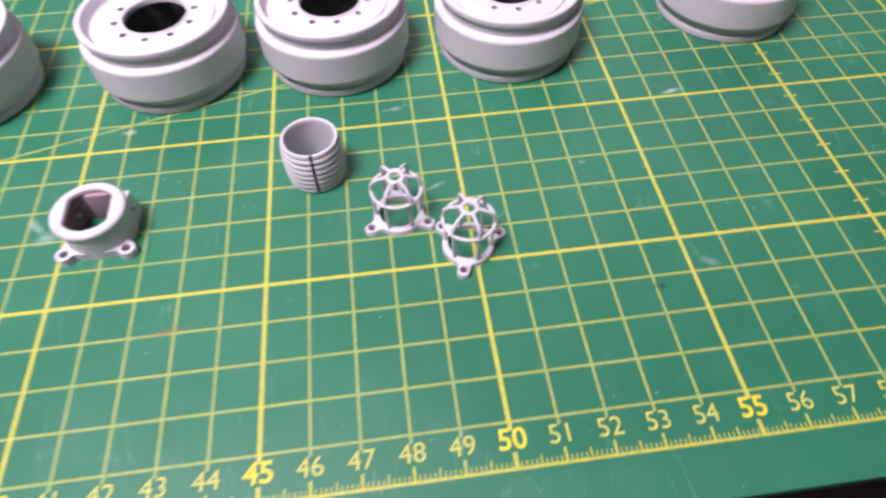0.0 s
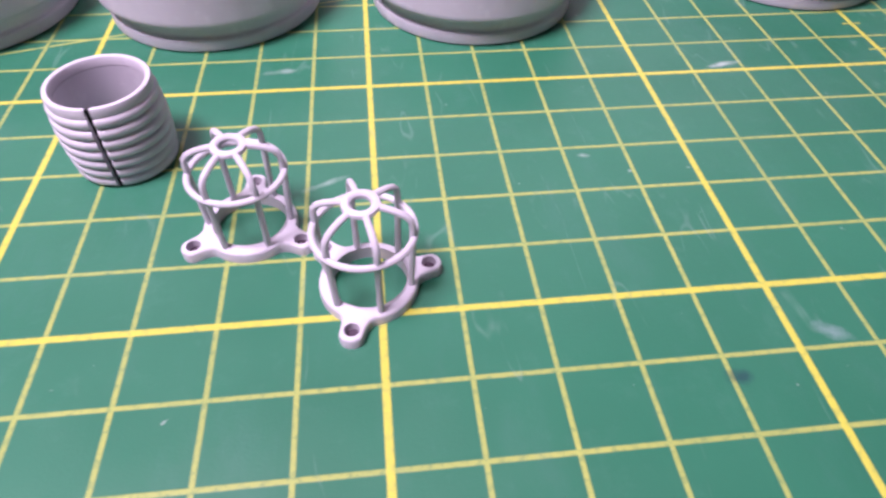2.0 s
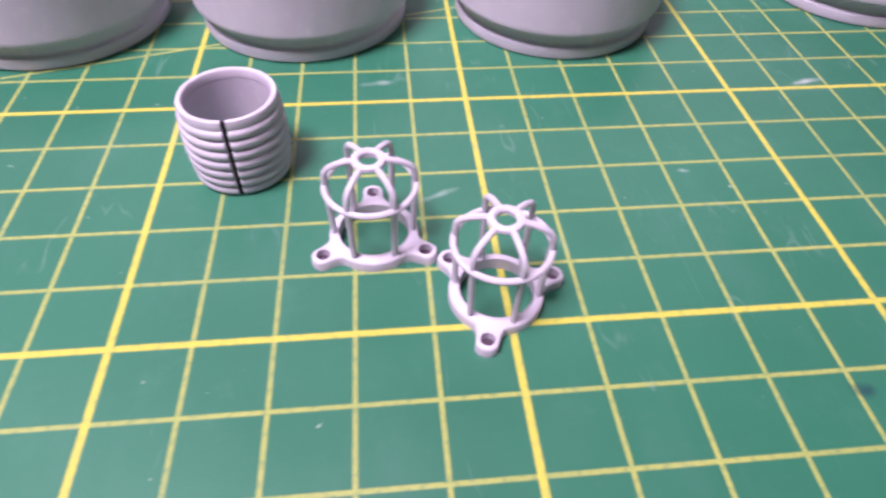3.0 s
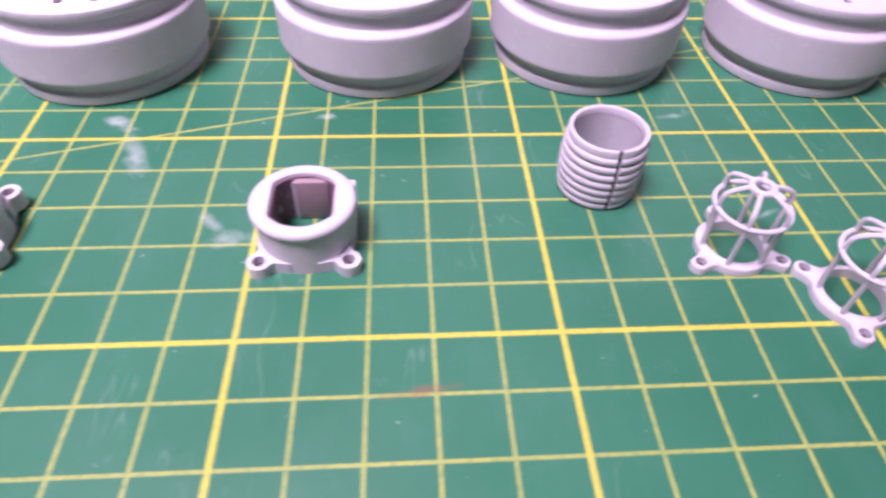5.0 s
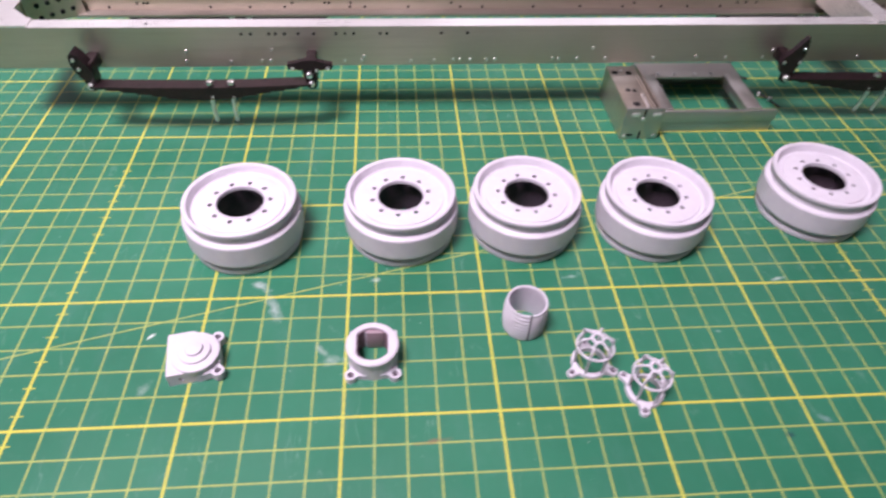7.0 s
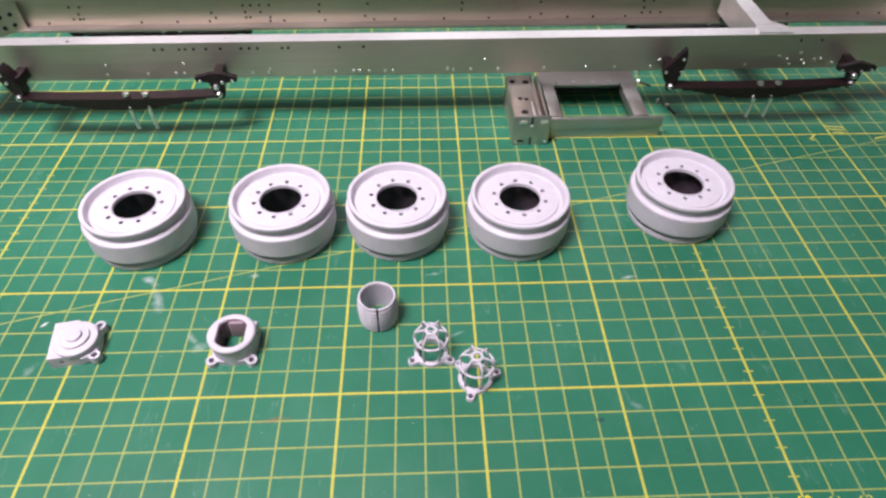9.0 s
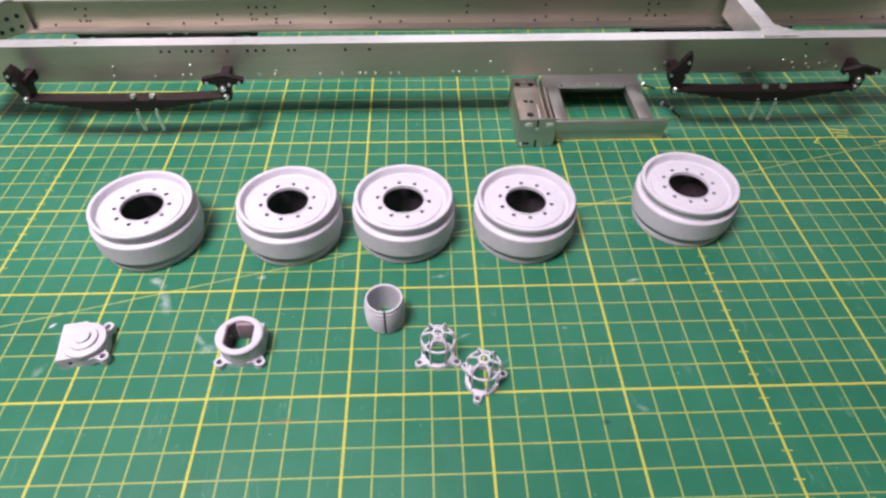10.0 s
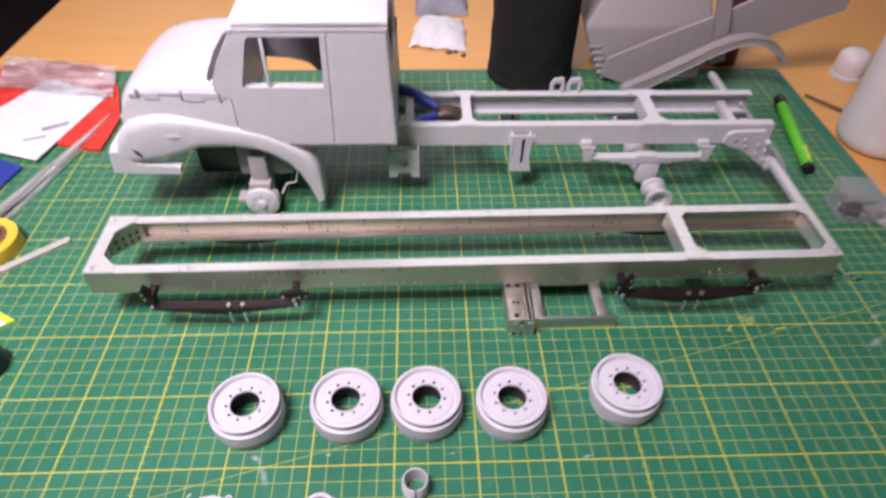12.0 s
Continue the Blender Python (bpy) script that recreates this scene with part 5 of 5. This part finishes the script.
def blade(path, widths, z0, z1, parent, name="arm"):
    """A flat tapering strip of steel along a path, with bevelled edges."""
    left, right = [], []
    for k, (x, y) in enumerate(path):
        ax, ay = path[min(k + 1, len(path) - 1)]
        bx, by = path[max(k - 1, 0)]
        d = math.hypot(ax - bx, ay - by)
        nx, ny = -(ay - by) / d, (ax - bx) / d
        left.append((x + nx * widths[k] / 2, y + ny * widths[k] / 2))
        right.append((x - nx * widths[k] / 2, y - ny * widths[k] / 2))
    bm = plate(left + right[::-1], [], z0, z1)
    rims = [e for e in bm.edges if len(e.link_faces) == 2 and e.calc_face_angle(0) > 1.0]
    bmesh.ops.bevel(bm, geom=rims, offset=0.04, segments=2, affect="EDGES", profile=0.5)
    return part(name, bm, POLISHED, parent)


def tweezers():
    ob = thing("tweezers", 50, 0, 0, 0, "bright steel long-nosed tweezers lying across the mat", "tweezers")
    blade([(-41.0, 27.2), (-38.7, 32.3), (-37.6, 35.6), (-36.9, 38.4), (-36.5, 39.8)], [0.62, 0.78, 0.80, 0.62, 0.5], 0.42, 0.62, ob)
    blade([(-39.6, 27.4), (-37.5, 33.2), (-36.7, 36.6), (-36.4, 39.0)], [0.5, 0.55, 0.52, 0.45], 0.0, 0.2, ob)
    blade([(-36.8, 38.2), (-36.2, 40.5), (-35.4, 43.4), (-34.8, 45.8), (-34.3, 47.9)], [0.7, 0.62, 0.42, 0.26, 0.10], 0.42, 0.60, ob, "jaw")
    blade([(-36.4, 38.4), (-35.9, 40.4), (-35.15, 43.2), (-34.6, 45.6), (-34.15, 47.7)], [0.5, 0.5, 0.36, 0.22, 0.09], 0.12, 0.28, ob, "jaw")
    bm = bmesh.new()
    disc(bm, 0.34, 0.05, 0.72, (-36.5, 39.2), 20, 0.08)
    part("pivot", bm, ZINC, ob, "round steel pivot")
    return ob


tweezers()

roll = thing("tape_roll", 12.4, 28.9, 0, 0, "roll of yellow masking tape on a brown card core", "tape")
part("tape", lathe([(1.8, 0.0), (2.5, 0.0), (2.55, 0.06), (2.55, 1.15), (2.5, 1.2), (1.8, 1.2)], 48), YELLOW, roll)
part("core", lathe([(1.5, 0.0), (1.79, 0.0), (1.79, 1.24), (1.5, 1.24)], 48), BROWN, roll)

stick = thing("sanding_stick", 18.4, 29.6, 0, 0, "pale sanding stick lying on the mat", "sanding stick")
bm = bmesh.new()
plate([(0.15, 0.0), (0.0, 0.32), (-0.25, 0.36), (-4.6, -3.4), (-4.3, -4.0), (-0.05, -0.3)], [], 0.0, 0.32, bm)
part("stick", bm, plain("pale_grit", (0.46, 0.45, 0.40, 1), 0.8, vary=0.15, bump=0.5), stick)

lime = thing("lime_packet", 17.6, 21.2, 0, 0, "lime and white plastic packet corner on the mat", "packet")
bm = bmesh.new()
plate([(0.25, 0.25), (-2.6, 1.9), (-3.2, 0.6), (-0.9, -0.6)], [], 0.0, 0.22, bm)
part("lime_panel", bm, LIME, lime)
bm = bmesh.new()
plate([(-0.1, -0.05), (-0.85, -0.6), (-3.3, 0.55), (-2.7, 1.1)], [], 0.224, 0.24, bm)
part("white_panel", bm, CARD, lime)

knob = thing("black_cap", 17.75, 17.5, 0, 0, "round black plastic cap on the mat", "cap")
bm = bmesh.new()
disc(bm, 1.35, 0.0, 1.3, n=40, bevel=0.15)
part("cap", bm, BLACK_PLASTIC, knob)

pen = thing("marker_pen", 82.81, 37.6, 0, 78.8, "bright green marker pen with a black end on the mat", "pen")
bm = lathe([(0.0001, 0.0), (0.50, 0.0), (0.56, 0.1), (0.56, 0.5), (0.0001, 0.5)], 24)
bm.transform(Matrix.Translation((0, 0, 0.56)) @ Matrix.Rotation(radians(90), 4, "Y"))
part("end_plug", bm, BLACK_PLASTIC, pen)
bm = lathe([(0.0001, 0.5), (0.55, 0.5), (0.56, 0.6), (0.56, 8.6), (0.56, 11.2), (0.0001, 11.2)], 28)
bm.transform(Matrix.Translation((0, 0, 0.60)) @ Matrix.Rotation(radians(90), 4, "Y"))
part("barrel", bm, GREEN_PEN, pen)
bm = bmesh.new()
box(bm, 0.9, 3.0, -0.16, 0.16, 1.14, 1.28, 0.04)
part("clip", bm, LIME, pen, "pale green pocket clip")
bm = lathe([(0.0001, 11.2), (0.62, 11.2), (0.64, 11.3), (0.62, 12.6), (0.5, 12.8), (0.0001, 12.8)], 28)
bm.transform(Matrix.Translation((0, 0, 0.60)) @ Matrix.Rotation(radians(90), 4, "Y"))
part("cap", bm, BLACK_PLASTIC, pen)

can = thing("fabric_can", 59.3, 56.9, 0, 0, "tall black knitted-looking cylinder standing behind the chassis", "container")
prof = [(0.0001, 0.0), (4.3, 0.0), (4.5, 0.2)] + [(4.56, 0.6 + 0.42 * k) for k in range(38)] + [(4.5, 16.4), (4.1, 16.45), (0.0001, 16.45)]
bm = lathe(prof, 144)
for v in bm.verts:
    r, a = math.hypot(v.co.x, v.co.y), math.atan2(v.co.y, v.co.x)
    if r > 4.4:
        row = round((v.co.z - 0.6) / 0.42)
        stitch = 0.05 * math.cos(36 * a + math.pi * row)
        k = 1 + (stitch + 0.12 * noise.noise(v.co * 0.5) + 0.06 * noise.noise(v.co * 2.2)) / r
        v.co.x, v.co.y = v.co.x * k, v.co.y * k
part("wrap", bm, BLACK_KNIT, can)
part("top_rim", lathe([(3.9, 16.45), (4.5, 16.45), (4.6, 16.6), (4.5, 16.8), (3.9, 16.8)], 64), BLACK_KNIT, can)
part("base_band", lathe([(4.5, 0.0), (4.72, 0.0), (4.76, 0.1), (4.76, 0.9), (4.7, 1.0), (4.5, 1.0)], 64), BLACK_KNIT, can)

bottle = thing("white_bottle", 92.5, 43.35, -0.3, 0, "milky white upright plastic bottle on the wooden desk", "bottle")
part("body", lathe([(0.0001, 0), (3.2, 0), (3.62, 0.25), (3.84, 0.8), (3.88, 1.5), (3.78, 2.6), (3.68, 5.0), (3.62, 12.5), (3.5, 13.6), (3.0, 14.6), (2.0, 15.3), (1.6, 15.7), (1.55, 16.4), (0.0001, 16.4)], 56), WHITE_BOTTLE, bottle)
part("cap", lathe([(0.0001, 16.4), (1.8, 16.4), (1.86, 16.5), (1.86, 18.0), (1.7, 18.2), (0.0001, 18.2)], 40), WHITE_BOTTLE, bottle)
lid = thing("round_lid", 96.4, 56.6, -0.3, 0, "round milky plastic lid lying on the wooden desk", "lid")
part("dome", lathe([(0.0001, 0), (1.55, 0), (1.7, 0.2), (1.72, 1.9), (1.6, 2.6), (1.2, 3.0), (0.5, 3.15), (0.0001, 3.16)], 40), WHITE_BOTTLE, lid)
part("rim", lathe([(1.66, 0), (1.80, 0), (1.84, 0.08), (1.84, 0.4), (1.78, 0.48), (1.66, 0.48)], 40), WHITE_BOTTLE, lid)

packet = thing("parts_box", 84.1, 32.3, 0, -6, "small clear plastic box of shiny metal parts on the mat", "box")
for name, x0, x1, y0, y1, z0, z1 in (("side", -1.6, -1.52, -1.7, 1.7, 0.1, 2.3), ("side", 1.52, 1.6, -1.7, 1.7, 0.1, 2.3), ("side", -1.51, 1.51, -1.7, -1.62, 0.1, 2.3), ("side", -1.51, 1.51, 1.62, 1.7, 0.1, 2.3), ("base", -1.6, 1.6, -1.7, 1.7, 0.0, 0.09), ("lid", -1.68, 1.68, -1.78, 1.78, 2.31, 2.42)):
    bm = bmesh.new()
    box(bm, x0 * 0.95, x1 * 0.95, y0 * 0.9, y1 * 0.9, z0, z1 * 1.1, 0.02)
    part(name, bm, CLEAR_BOX, packet)
rng = random.Random(4)
for k in range(14):
    bm = bmesh.new()
    bolt(bm, -0.9 + 1.8 * rng.random(), -1.1 + 2.2 * rng.random(), 0.1 + 0.25 * (k % 2), 0.22 + 0.12 * rng.random(), 0.25 + 0.2 * rng.random())
    part("metal_part", bm, ZINC if k % 6 == 0 else STEEL_DARK, packet)
film = thing("film_scrap", 87.0, 31.4, 0, 12, "small scrap of clear film on the mat", "film")
bm = bmesh.new()
bmesh.ops.create_grid(bm, x_segments=14, y_segments=10, size=1.0)
for v in bm.verts:
    u, w = v.co.x, v.co.y
    v.co = Vector((1.3 * u, 1.7 * w, 0.12 + 0.10 * noise.noise(Vector((u * 3, w * 3, 2)))))
part("sheet", bm, CLEAR, film)

tissue = thing("tissue", 49.4, 67.4, -0.3, 0, "crumpled white tissue lying on the wooden desk", "tissue")
bm = bmesh.new()
bmesh.ops.create_grid(bm, x_segments=34, y_segments=34, size=1.0)
for v in bm.verts:
    u, w = v.co.x, v.co.y
    v.co = Vector(((3.2 - 0.3 * w) * u * (1 + 0.14 * noise.noise(Vector((w * 2, 1, 0)))) + 0.4 * w, 4.2 * w - 0.6 * u + 0.6 * noise.noise(Vector((u * 2.4, 3, 0))), 0.10 + 1.3 * max(0.0, (1 - u * u) * (1 - w * w)) ** 0.6 + 0.45 * abs(noise.noise(Vector((u * 2, w * 2, 5)))) + 0.07 * noise.noise(Vector((u * 9, w * 9, 2)))))
part("sheet", bm, TISSUE, tissue)
bundle = thing("grey_cloth", 49.9, 77.0, -0.3, 0, "folded grey cloth behind a white tissue", "cloth")
bm = bmesh.new()
bmesh.ops.create_grid(bm, x_segments=30, y_segments=24, size=1.0)
for v in bm.verts:
    u, w = v.co.x, v.co.y
    v.co = Vector((3.5 * u + 0.3 * noise.noise(Vector((w * 2, 1, 0))), 4.2 * w, 0.1 + 1.5 * max(0.0, (1 - u ** 4) * (1 - w ** 4)) ** 0.5 + 0.3 * noise.noise(Vector((u * 2, w * 4, 5)))))
part("sheet", bm, plain("grey_cloth", (0.30, 0.29, 0.34, 1), 0.9, vary=0.2, scale=60, bump=0.6, grain=500), bundle)


# ---- grey primed body parts standing behind the truck ----
grey = thing("grey_body_part", 68.0, 57.2, 0, 0, "large grey primed model bonnet shell with a curved mudguard", "model part")
bm = bmesh.new()
pts_low = [(-1.0, -2.0), (10.2, -2.0), (11.2, 4.2), (-0.6, 4.6)]
pts_mid = [(-3.6, -1.6), (10.4, -1.6), (11.4, 4.6), (-3.0, 5.2)]
pts_top = [(-0.2, 0.8), (9.6, 1.2), (10.8, 4.4), (0.2, 4.8)]
rings = [[bm.verts.new((x, y, z)) for x, y in pts] for pts, z in ((pts_low, 0.0), (pts_mid, 6.0), (pts_top, 10.6))]
for a, b in zip(rings, rings[1:]):
    for i in range(4):
        bm.faces.new((a[i], a[(i + 1) % 4], b[(i + 1) % 4], b[i]))
bm.faces.new(rings[0][::-1])
bm.faces.new(rings[-1])
bmesh.ops.bevel(bm, geom=list(bm.edges), offset=0.35, segments=3, affect="EDGES", profile=0.5)
part("shell", bm, GREY_PART, grey)
for n in range(5):
    bm = bmesh.new()
    box(bm, -1.46 - 0.31 * n, -0.2 - 0.31 * n, -2.12 + 0.06 * n, -1.6, 0.8 + 0.72 * n, 1.15 + 0.72 * n, 0.06)
    part("grille_bar", bm, GREY_PART, grey)
bm = bmesh.new()
arc = [(0.8, 0.0), (1.0, 0.7), (4.0, 2.4), (6.8, 4.0), (9.4, 5.5), (11.2, 6.3), (13.0, 6.6), (14.8, 6.3), (16.3, 5.5), (17.1, 4.6), (17.5, 3.6)]
low = [(17.2, 3.6), (16.6, 4.3), (15.7, 5.0), (14.5, 5.6), (13.0, 5.85), (11.5, 5.55), (9.8, 4.75), (7.2, 3.2), (4.5, 1.6), (2.0, 0.0)]
plate(arc + low, [], -5.4, -4.2, bm, "xz")
rims = [e for e in bm.edges if len(e.link_faces) == 2 and e.calc_face_angle(0) > 1.2]
bmesh.ops.bevel(bm, geom=rims, offset=0.10, segments=2, affect="EDGES", profile=0.5)
part("mudguard", bm, GREY_PART, grey)

panel = thing("loose_panel", 50, 0, 0, 0, "long grey primed model panel leaning against a grey shell", "model part")
bm = bmesh.new()
plate([(67.0, 1.0), (69.5, 0.0), (74.0, 1.6), (91.1, 8.4), (91.0, 13.2), (86.0, 12.0), (78.3, 7.9), (72.0, 5.2), (67.2, 2.9)], [], 54.4, 54.9, bm, "xz")
part("panel", bm, GREY_PART, panel, "", (-50, 0, 0))
bm = bmesh.new()
plate([(78.4, 2.6), (79.8, 3.2), (77.9, 12.0), (76.6, 12.0)], [], 53.6, 54.39, bm, "xz")
part("post", bm, GREY_PART, panel, "", (-50, 0, 0))
strip = thing("orange_tool", 92.2, 35.4, -0.3, 20, "orange plastic tool lying on the desk beside the mat", "tool")
bm = bmesh.new()
box(bm, -1.6, 3.0, -2.0, 1.6, 0.0, 0.9, 0.25)
part("handle", bm, ORANGE, strip)

tin = thing("dark_red_tin", 82.6, 60.6, -0.3, 0, "dark red tin standing behind grey model parts", "tin")
part("body", lathe([(0.0001, 0), (1.9, 0), (2.0, 0.1), (2.0, 12.6), (1.9, 12.8), (0.0001, 12.8)], 40), DARK_RED, tin)
part("lid", lathe([(0.0001, 12.8), (2.05, 12.8), (2.1, 12.9), (2.1, 13.8), (2.0, 14.0), (0.0001, 14.0)], 40), BLACK_PLASTIC, tin)

rod = thing("thin_stick", 50, 0, 0, 0, "thin dark brown stick lying on the wooden desk", "stick")
bm = bmesh.new()
tube([(89.3, 51.9, -0.08), (93.2, 46.9, -0.08)], 0.2, 10, bm=bm, radii=[0.16, 0.2])
part("stick", bm, PLIER_STEEL, rod, "", (-50, 0, 0))

rng = random.Random(21)
crumb = None
for x, y in ((52.1, 61.6), (51.2, 62.6), (48.3, 63.6), (50.4, 62.3)):
    chip = thing("crumb", x, y, -0.3, 360 * rng.random(), "small dark brown crumb on the wooden desk", "crumb", "crumbs by the tissue")
    bm = bmesh.new()
    plate([(-0.4, -0.15), (0.1, -0.3), (0.45, 0.0), (0.15, 0.25), (-0.3, 0.2)], [], 0.0, 0.22, bm)
    part("chip", bm, PLIER_STEEL, chip)
